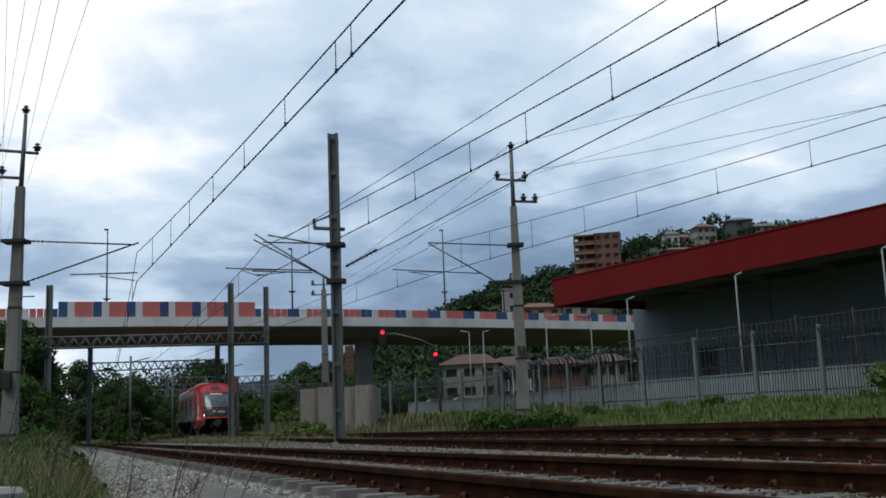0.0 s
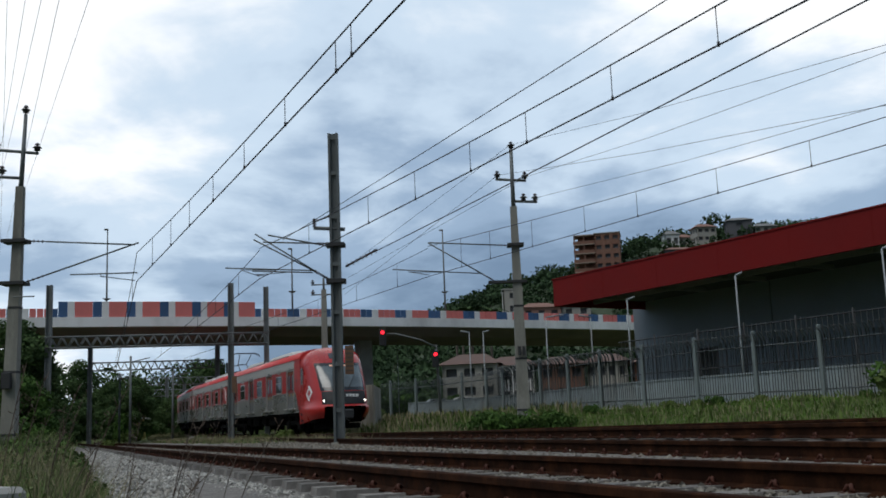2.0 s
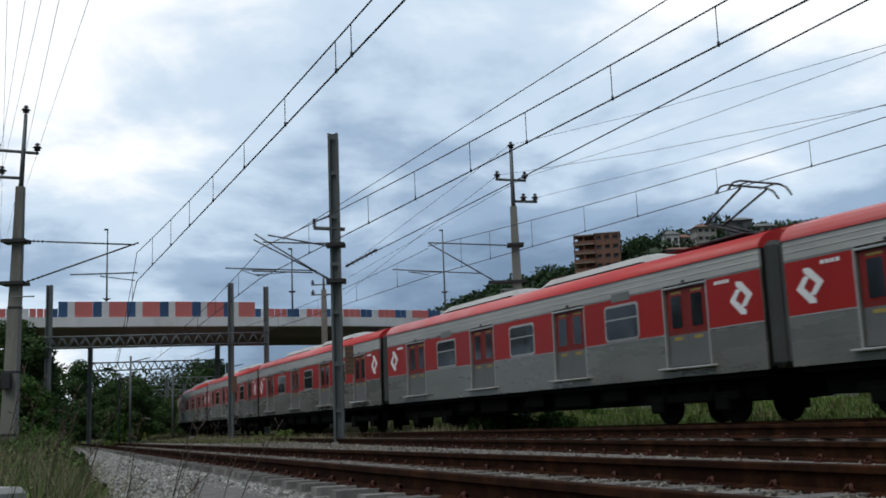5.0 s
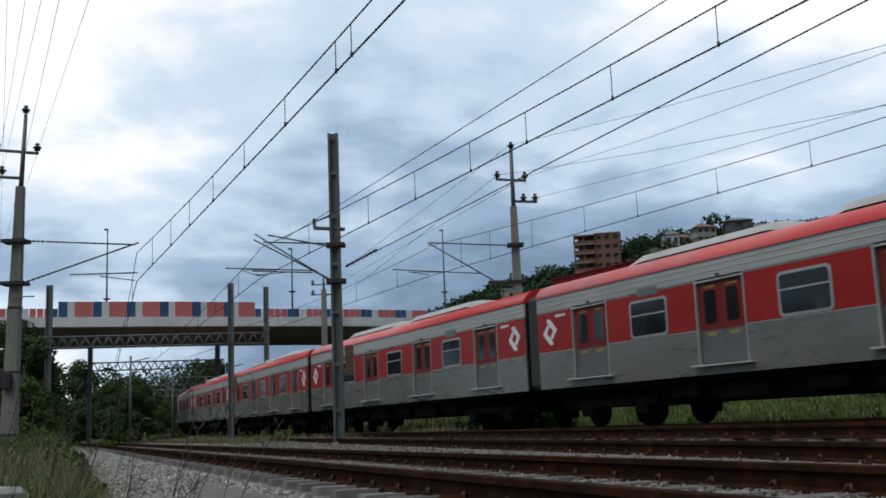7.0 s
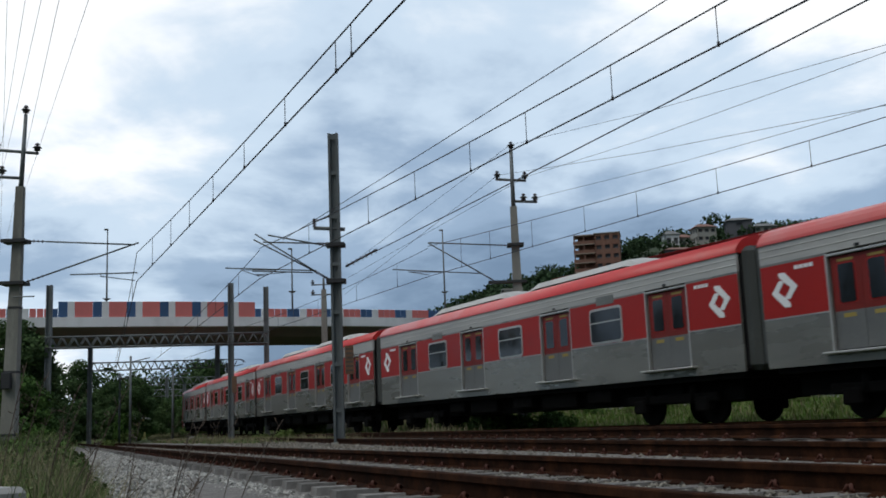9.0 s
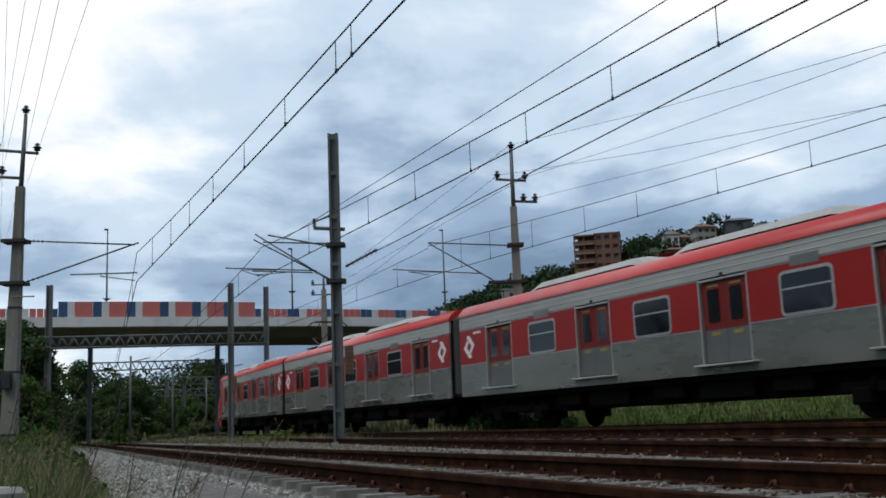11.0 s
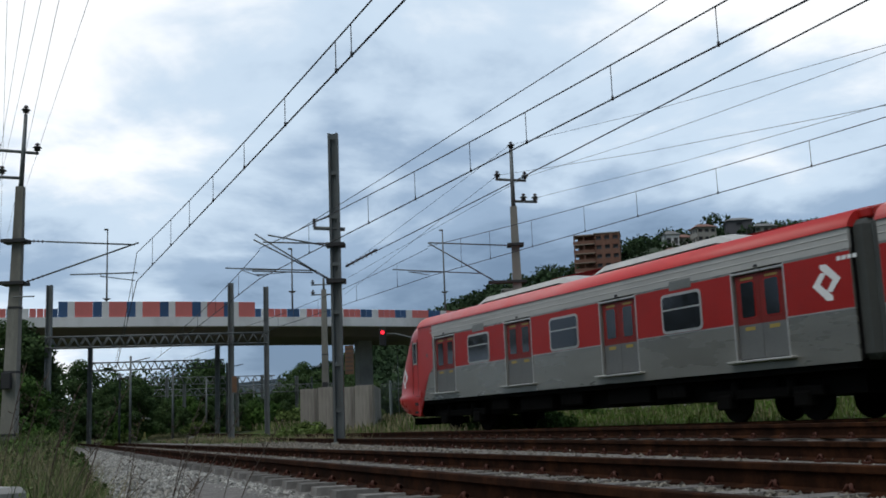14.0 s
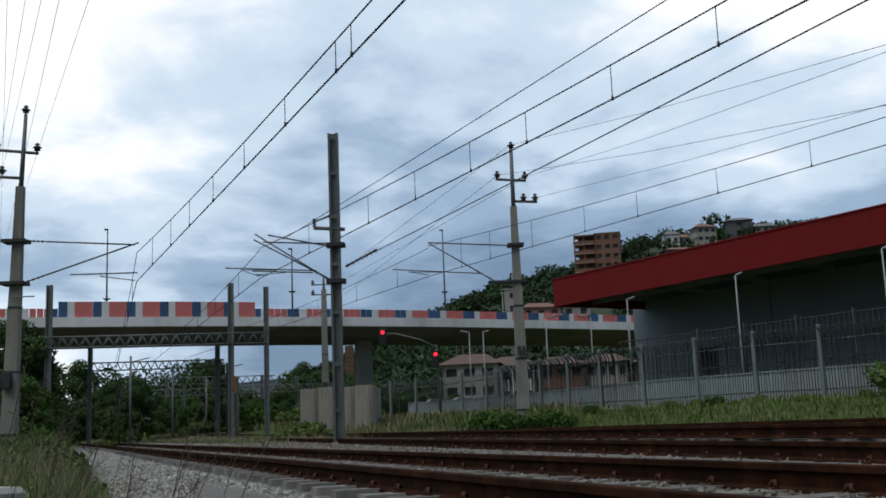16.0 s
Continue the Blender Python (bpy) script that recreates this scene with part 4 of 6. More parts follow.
def cantilever(e, y, top_a, top_b, low_a, low_b, reg_a, reg_b, arm_a, arm_b):
    """Top tube, strut and steady arm, each hung from the pole by an insulator."""
    for a, b in ((top_a, top_b), (low_a, low_b)):
        a, b = Vector((a[0], y, a[1])), Vector((b[0], y, b[1]))
        m = a.lerp(b, 0.20)
        bm = bmesh.new()
        insulator(bm, a, m, 0.045, 5)
        part("insulator", bm, "insulator", e)
        bm = bmesh.new()
        tube(bm, [m, b], 0.026, 6)
        part("cantilever_tube", bm, "steel", e)
    bm = bmesh.new()
    tube(bm, [(reg_a[0], y, reg_a[1]), (reg_b[0], y, reg_b[1])], 0.022, 6)
    tube(bm, [(reg_a[0] * 0.55 + reg_b[0] * 0.45, y, reg_a[1] * 0.55 + reg_b[1] * 0.45 - 0.02), (arm_a[0], y, arm_a[1]), (arm_b[0], y, arm_b[1])], 0.014, 5)
    part("steady_arm", bm, "steel", e)


def tapered_pole(e, x, y, z0, z1, w0, w1, lean=0.0):
    """Concrete pole with recessed panels on two faces."""
    bm = bmesh.new()
    n = 14
    rings = []
    for k in range(n + 1):
        f = k / n
        w = (w0 + (w1 - w0) * f) / 2
        zz = z0 + (z1 - z0) * f
        rings.append([bm.verts.new((x + lean * f + sx * w, y + sy * w * 0.8, zz)) for sx, sy in ((-1, -1), (-0.8, -1), (0.8, -1), (1, -1), (1, 1), (-1, 1))])
    for a, b in zip(rings, rings[1:]):
        for k in range(6):
            bm.faces.new((a[k], a[(k + 1) % 6], b[(k + 1) % 6], b[k]))
    bm.faces.new(rings[-1])
    part("shaft", bm, "pole_conc", e, "weathered grey concrete shaft")
    for f in (0.10, 0.32, 0.55):
        w = w0 + (w1 - w0) * f
        zz = z0 + (z1 - z0) * f
        part("band", boxed(x + lean * f - w * 0.52, x + lean * f + w * 0.52, y - w * 0.43, y + w * 0.43, zz, zz + 0.07), "dark_steel", e)


def masts():
    # concrete pole beside the nearest track
    e = thing("catenary_pole", None, "tall weathered concrete pole with insulators, in grass", "pole", "overhead line poles")
    x, y = -13.30, 32.0
    tapered_pole(e, x, y, -0.05, 8.5, 0.46, 0.24, 0.15)
    part("top_tube", tubed([(x + 0.15, y, 8.2), (x + 0.25, y, 10.85)], 0.085, 8, 0.06), "steel", e)
    pin_insulator(e, x + 0.25, y, 10.85)
    cross_arm(e, y, x - 0.9, 9.76, -12.62, 9.56)
    cross_arm(e, y, x - 0.9, 8.88, -13.15, 8.78)
    for px, pz in ((-12.66, 9.6), (-13.95, 9.75), (-13.75, 8.9)):
        pin_insulator(e, px, y, pz)
    for zz in (6.76, 5.44):
        part("bracket", boxed(x - 0.32, x + 0.42, y - 0.28, y + 0.28, zz - 0.05, zz + 0.05), "dark_steel", e)
    cantilever(e, y - 0.1, (-13.0, 6.76), (-9.52, 6.5), (-13.0, 5.42), (-9.40, 6.56), (-11.5, 5.64), (-9.43, 5.62), (-10.56, 5.55), (-9.5, 5.38))
    part("junction_box", boxed(x - 0.14, x + 0.14, y - 0.36, y - 0.2, 2.2, 2.7, bevel=0.02), "dark_steel", e)
    cross_arm(e, y - 0.2, x + 0.1, 5.0, x + 0.75, 5.0, 0.02)
    # steel mast in the middle
    e = thing("catenary_mast", None, "grey steel lattice-web mast standing between tracks", "mast", "overhead line poles")
    x, y = -3.36, 32.3
    for dx in (-0.125, 0.125):
        bm = bmesh.new()
        box(bm, x + dx - 0.035, x + dx + 0.035, y - 0.14, y + 0.14, 0.0, 9.9)
        part("flange", bm, "mast_steel", e)
    part("web", boxed(x - 0.09, x + 0.09, y - 0.03, y + 0.03, 0.0, 9.9), "mast_steel", e)
    for zz in (1.2, 2.6, 4.2, 5.7, 7.2, 8.6, 9.75):
        part("batten", boxed(x - 0.09, x + 0.09, y - 0.12, y - 0.10, zz - 0.06, zz + 0.06), "mast_steel", e)
    part("base_plate", boxed(x - 0.24, x + 0.24, y - 0.24, y + 0.24, 0.05, 0.24, bevel=0.03), "pole_conc", e)
    cross_arm(e, y, -4.03, 6.88, -3.05, 6.80, 0.06)
    bm = bmesh.new()
    insulator(bm, (-4.0, y, 6.9), (-4.0, y, 7.18), 0.07, 4)
    insulator(bm, (-3.95, y, 7.1), (-3.5, y, 7.25), 0.05, 4)
    part("insulator", bm, "insulator", e)
    part("bracket", boxed(x - 0.28, x + 0.3, y - 0.25, y + 0.25, 6.25, 6.36), "dark_steel", e)
    part("bracket", boxed(x - 0.28, x + 0.3, y - 0.25, y + 0.25, 5.10, 5.22), "dark_steel", e)
    cantilever(e, y - 0.12, (-3.5, 6.34), (-5.60, 6.47), (-3.5, 5.2), (-5.89, 6.56), (-3.97, 5.51), (-6.78, 5.70), (-6.3, 5.62), (-5.73, 5.4))
    cantilever(e, y + 0.2, (-3.5, 6.30), (-5.5, 6.75), (-3.6, 5.25), (-5.91, 6.80), (-4.1, 5.5), (-6.0, 5.62), (-5.9, 5.5), (-5.6, 5.45))
    bm = bmesh.new()
    insulator(bm, (-3.05, y, 5.62), (-2.05, y, 6.12), 0.08, 7)
    part("tension_insulator", bm, "insulator", e)
    for zz, m in ((2.72, "sign_rust"),):
        s = part("notice_board", boxed(x + 0.24, x + 0.50, y - 0.2, y - 0.15, zz - 0.45, zz + 0.42), m, e, "weathered orange-brown notice board")
        bm = bmesh.new()
        for k in range(6):
            box(bm, x + 0.26, x + 0.48, y - 0.206, y - 0.199, zz - 0.36 + 0.13 * k, zz - 0.31 + 0.13 * k)
        part("writing_bars", bm, "bark", s)
    # concrete pole beyond the train's track
    e = thing("catenary_pole", None, "concrete pole with insulators beside flowering weeds", "pole", "overhead line poles")
    x, y = 2.66, 38.0
    tapered_pole(e, x, y, 0.2, 8.5, 0.47, 0.24, 0.0)
    part("top_tube", tubed([(x, y, 8.2), (x + 0.02, y, 10.7)], 0.085, 8, 0.065), "steel", e)
    pin_insulator(e, x + 0.02, y, 10.68)
    cross_arm(e, y, 2.05, 9.56, 3.18, 9.46)
    cross_arm(e, y, 2.7, 8.70, 3.55, 8.64)
    for px, pz in ((2.12, 9.58), (3.14, 9.5), (3.05, 8.68), (3.48, 8.66)):
        pin_insulator(e, px, y, pz)
    cantilever(e, y - 0.1, (2.45, 7.03), (-0.50, 7.25), (1.9, 5.7), (-0.55, 7.25), (1.33, 6.04), (-1.87, 6.31), (-1.3, 6.2), (-0.55, 6.06))
    part("bracket", boxed(x - 0.3, x + 0.3, y - 0.28, y + 0.28, 7.0, 7.1), "dark_steel", e)
    part("bracket", boxed(x - 1.05, x + 0.35, y - 0.2, y + 0.1, 5.65, 5.74), "dark_steel", e)
    bm = bmesh.new()
    for dx in (-0.11, 0.05):
        box(bm, x + dx, x + dx + 0.11, y - 0.27, y - 0.22, 3.0, 3.32)
    part("number_plate", bm, "dark_steel", e)
    # far concrete pole in front of the overpass
    e = thing("utility_pole", None, "slim concrete utility pole before the overpass", "pole", "overhead line poles")
    x, y = -7.2, 62.0
    tapered_pole(e, x, y, 0.2, 8.9, 0.46, 0.28, 0.0)
    for zz, a in ((9.2, 0.75), (8.6, 0.75)):
        cross_arm(e, y, x - a, zz, x + a, zz, 0.04)
        for dx in (-a + 0.1, a - 0.1):
            pin_insulator(e, x + dx, y, zz)
    part("top_tube", tubed([(x, y, 8.8), (x, y, 9.6)], 0.07, 6), "steel", e)
    part("meter_box", boxed(x - 0.15, x + 0.15, y - 0.36, y - 0.2, 3.0, 3.4), "dark_steel", e)


def truss(e, p, q, depth, w=0.35, bays=13):
    """A lattice beam between two points: four chords and diagonals."""
    p, q = Vector(p), Vector(q)
    d = (q - p).normalized()
    s = Vector((-d.y, d.x, 0)) * w
    for dz in (0, depth):
        for sg in (-0.5, 0.5):
            part("chord", tubed([p + s * sg + Vector((0, 0, dz)), q + s * sg + Vector((0, 0, dz))], 0.045, 4), "steel", e)
    for sg in (-0.5, 0.5):
        bm = bmesh.new()
        for k in range(bays):
            a, m, b = p.lerp(q, k / bays), p.lerp(q, (k + 0.5) / bays), p.lerp(q, (k + 1) / bays)
            tube(bm, [a + s * sg, m + s * sg + Vector((0, 0, depth))], 0.028, 4)
            tube(bm, [m + s * sg + Vector((0, 0, depth)), b + s * sg], 0.028, 4)
        part("lattice", bm, "steel", e)


def portal(label, posts, beam, depth, bays=13, mat="steel"):
    e = thing("signal_gantry", None, label, "gantry", "line gantries")
    for x, y, z, w in posts:
        bm = bmesh.new()
        for dx in (-w / 2, w / 2):
            box(bm, x + dx - 0.03, x + dx + 0.03, y - w / 2, y + w / 2, 0.0, z)
        box(bm, x - w / 2, x + w / 2, y - 0.02, y + 0.02, 0.0, z)
        part("post", bm, mat, e)
    truss(e, beam[0], beam[1], depth, 0.5, bays)
    return e


def gantries():
    e = portal("steel lattice gantry spanning the tracks", ((-22.8, 60, 9.5, 0.26), (-12.75, 62, 9.5, 0.26), (-10.65, 62, 9.2, 0.22)), ((-23.0, 60, 5.85), (-10.5, 62.2, 5.85)), 0.62, 20)
    s = part("notice_board", boxed(-12.62, -12.35, 61.6, 61.68, 3.0, 3.95), "sign_rust", e, "orange-brown notice on the post")
    portal("second lattice gantry beyond the overpass", ((-31.6, 93, 8.7, 0.3), (-21.2, 97, 9.0, 0.34)), ((-31.6, 93, 6.6), (-20.6, 97, 6.75)), 0.7, 18)
    portal("distant grey gantry over the yard tracks", ((-36, 135, 8.2, 0.3), (-24.5, 139, 8.2, 0.3)), ((-41, 134, 7.2), (-23, 140, 7.2)), 0.9, 18)
    portal("distant grey gantry over the yard tracks", ((-38, 152, 8, 0.35), (-25, 156, 8, 0.35)), ((-45, 150, 6.4), (-24, 157, 6.4)), 0.9, 18)
    portal("distant grey gantry beside the concrete wall", ((-24, 120, 7, 0.3), (-17.5, 122, 7, 0.3)), ((-25, 120, 5.2), (-12, 122.5, 5.2)), 0.8, 14)
    for x, y, z in ((-26.5, 88, 7.4), (-24.0, 92, 6.3), (-30.5, 98, 6.6), (-21.8, 104, 7.6), (-27.5, 120, 7.0), (-25.8, 140, 7.8), (-14.2, 110, 6.2)):
        e = thing("yard_post", None, "thin grey steel post in the yard grass", "post", "yard posts")
        part("shaft", tubed([(x, y, 0), (x, y, z)], 0.11, 6, 0.09), "steel", e)
        part("arm", tubed([(x, y, z - 0.5), (x + 1.6, y, z - 0.2)], 0.04, 5), "steel", e)


M["mast_steel"] = material("mast_steel", (0.125, 0.14, 0.14), 0.6, 0.3, 0.2, 1.5, 30, 0.1, (0.10, 0.09, 0.08), 0.4)
M["sign_rust"] = material("sign_rust", (0.17, 0.088, 0.045), 0.7, 0, 0.4, 5, 20, 0.1, (0.10, 0.06, 0.04), 0.7)
overhead()
masts()
gantries()


# ---- overpass ----
DECK = [(-58, 61.6), (-44, 65.3), (-29.6, 69.4), (-19.2, 72.8), (-7.9, 77.3), (-0.2, 81.2), (9.9, 87.2), (16.1, 90.95), (30, 99.5), (60, 118)]


def deck_path():
    pts = []
    for i, (x, y) in enumerate(DECK):
        a, b = DECK[max(0, i - 1)], DECK[min(len(DECK) - 1, i + 1)]
        pts.append((x, y, 0.0, math.atan2(b[1] - a[1], b[0] - a[0])))
    return pts


def deck_at(s):
    """Point and heading at s metres along the near edge from its first corner."""
    for (ax, ay), (bx, by) in zip(DECK, DECK[1:]):
        L = math.hypot(bx - ax, by - ay)
        if s <= L:
            return ax + (bx - ax) * s / L, ay + (by - ay) * s / L, math.atan2(by - ay, bx - ax)
        s -= L
    return None


def overpass():
    grow = Matrix.Translation(EYE) @ Matrix.Scale(1.25, 4) @ Matrix.Translation(-EYE)
    e = thing("overpass", grow, "white concrete road overpass with striped parapet", "overpass")
    path = deck_path()
    part("edge_beam", sweep([(0, 8.2), (0, 8.86), (0.5, 8.86), (0.5, 8.2)], path), "deck_white", e, "white painted edge beam, rain-streaked")
    part("edge_beam", sweep([(12.0, 8.2), (12.0, 8.86), (12.5, 8.86), (12.5, 8.2)], path), "deck_white", e)
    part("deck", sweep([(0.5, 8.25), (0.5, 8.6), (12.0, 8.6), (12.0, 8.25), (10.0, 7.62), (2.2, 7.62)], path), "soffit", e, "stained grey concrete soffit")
    for i, s in enumerate((8, 31.5, 57.0, 90.0, 112)):
        x, y, h = deck_at(s)
        nx, ny = -math.sin(h), math.cos(h)
        cx, cy = x + nx * 6.2, y + ny * 6.2
        bm = bmesh.new()
        box(bm, -0.55, 0.55, -0.6, 0.6, -0.2, 7.7, 0.06)
        o = part("pier", bm, "concrete", e, "square concrete pier")
        o.matrix_basis = Matrix.Translation((cx, cy, 0)) @ pose(0, 0, 0, 0, 0, math.degrees(h))
    # painted panels along the parapet
    shapes = {}

    def panel(w, hgt, mat):
        key = (w, hgt, mat)
        if key not in shapes:
            bm = bmesh.new()
            box(bm, 0.004 if hgt > 1 else 0.025, w - (0.004 if hgt > 1 else 0.025), 0.10, 0.22, 8.85, 8.86 + hgt, 0.012)
            shapes[key] = mesh_of("parapet_panel", bm, mat)
        return shapes[key]
    s = 3.0
    seq = ["par_red"] * 3 + ["par_blue"] * 2 + ["par_white"]
    tall = ["par_red"] * 1 + ["par_blue"] + ["par_white"]
    k = 0
    while s < 128:
        x, y, h = deck_at(s)
        if 33.0 <= s < 45.3:
            m = tall[k % 3]
            w = {"par_red": 1.17, "par_blue": 0.60, "par_white": 0.45}[m]
            hg = 1.08
        else:
            m = seq[k % 6]
            w, hg = (0.46 if s < 60 else 0.52), 0.60
            if m == "par_white":
                w = 0.52
        o = share("parapet_panel", panel(w, hg, m), e, Matrix.Translation((x, y, 0)) @ pose(0, 0, 0, 0, 0, math.degrees(h)))
        s += w
        k += 1
    # tall lighting columns on the deck
    for x, y, z0, z1 in ((-27.3, 84.0, 8.6, 17.5), (0.0, 88.0, 8.6, 17.1), (-12.3, 84.0, 8.6, 15.3)):
        t = thing("lamp_column", grow, "slim grey lighting column on the overpass", "lamp post", "lighting columns")
        part("column", tubed([(x, y, z0), (x, y, z1)], 0.09, 6, 0.05), "steel", t)
        bm = bmesh.new()
        tube(bm, [(x, y, z0 + 3.05), (x, y, z0 + 3.2)], 0.10, 8, 0.34)
        part("collar", bm, "steel", t)
        part("lantern", boxed(x - 0.28, x + 0.05, y - 0.1, y + 0.1, z1 - 0.08, z1 + 0.04, bevel=0.02), "steel", t)


overpass()


# ---- hall beside the line ----
HALL_END = -1.3


def hall():
    e = thing("railway_hall", None, "grey hall with a deep dark-red roof fascia", "hall")
    ax, ay, deg = 7.3, 68.0, math.degrees(math.atan2(-21.0, 12.9))
    base = Matrix.Translation((ax, ay, 0)) @ pose(0, 0, 0, 0, 0, deg)

    def put(o):
        o.matrix_basis = base
        return o
    L = 58.0
    put(part("fascia", boxed(0, L, -0.15, 0.0, 7.98, 9.72), "fascia", e, "dull dark-red sheet metal fascia"))
    put(part("fascia", boxed(-0.15, 0.0, -0.15, 26, 7.98, 9.72), "fascia", e))
    for k in range(12):
        put(part("fascia_joint", boxed(4.8 * k + 4.78, 4.8 * k + 4.80, -0.158, -0.14, 8.0, 9.7), "fascia", e))
    put(part("roof_cap", boxed(-0.2, L, -0.2, 26, 9.72, 9.80), "fascia", e))
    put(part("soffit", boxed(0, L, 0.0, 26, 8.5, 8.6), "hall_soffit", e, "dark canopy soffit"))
    for k in range(12):
        put(part("roof_beam", boxed(4.8 * k + 2.3, 4.8 * k + 2.42, 0.9, 6.2, 8.22, 8.5, bevel=0.01), "hall_beam", e))
    put(part("roof_beam", boxed(0, L, 3.0, 3.15, 8.2, 8.5), "hall_beam", e))
    # wall with real openings
    holes = [(4.4, 6.4, 1.2, 4.9), (19.0, 20.2, 3.2, 5.0), (27.6, 33.6, 1.0, 7.2), (37, 43, 1.0, 7.2)]
    px = HALL_END
    say = "blue-grey rendered wall in shade"
    for a, b, z0, z1 in holes:
        put(part("wall", boxed(px, a, 7.6, 7.95, 0, 8.5), "hall_wall", e, say))
        put(part("lintel", boxed(a, b, 7.6, 7.95, z1, 8.5), "hall_wall", e))
        put(part("sill_wall", boxed(a, b, 7.6, 7.95, 0, z0), "hall_wall", e))
        px = b
    put(part("wall", boxed(px, L, 7.6, 7.95, 0, 8.5), "hall_wall", e, say))
    put(part("end_wall", boxed(HALL_END, HALL_END + 0.35, 7.95, 26, 0, 8.5), "hall_wall", e))
    put(part("back_wall", boxed(HALL_END, L, 25.6, 26, 0, 8.5), "hall_wall", e))
    put(part("inner_floor", boxed(1.6, L, 8, 25.5, 0.8, 0.9), "hall_wall", e))
    for k in range(9):
        bm = bmesh.new()
        box(bm, 4.45 + 0.22 * k, 4.49 + 0.22 * k, 7.70, 7.74, 1.2, 4.9)
        put(part("door_bar", bm, "fence", e))
    put(part("white_notice", boxed(29.0, 29.5, 7.2, 7.24, 4.2, 5.1), "white", e, "white notice board"))
    put(part("blue_container", boxed(24.5, 26.2, 6.0, 7.2, 0.9, 3.0, bevel=0.05), "blue_drum", e))
    for x in (10.6, 21.5, 25.3):
        put(part("pilaster", boxed(x, x + 0.4, 7.5, 7.62, 0.5, 8.45), "hall_wall", e))


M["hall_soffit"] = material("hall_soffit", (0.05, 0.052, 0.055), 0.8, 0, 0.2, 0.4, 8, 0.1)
M["hall_beam"] = material("hall_beam", (0.27, 0.27, 0.265), 0.7, 0.2, 0.2, 0.6, 10, 0.1)
hall()

FENCE = [(26.0, 22.4), (18.9, 32.3), (13.25, 39.9), (7.6, 47.4), (4.9, 53.5), (2.3, 62.5), (-1.2, 69.0), (-4.7, 73.5)]


def along(poly, s):
    for (ax, ay), (bx, by) in zip(poly, poly[1:]):
        L = math.hypot(bx - ax, by - ay)
        if s <= L:
            return ax + (bx - ax) * s / L, ay + (by - ay) * s / L, math.atan2(by - ay, bx - ax)
        s -= L
    return (*poly[-1], 0.0)


def length(poly):
    return sum(math.hypot(b[0] - a[0], b[1] - a[1]) for a, b in zip(poly, poly[1:]))


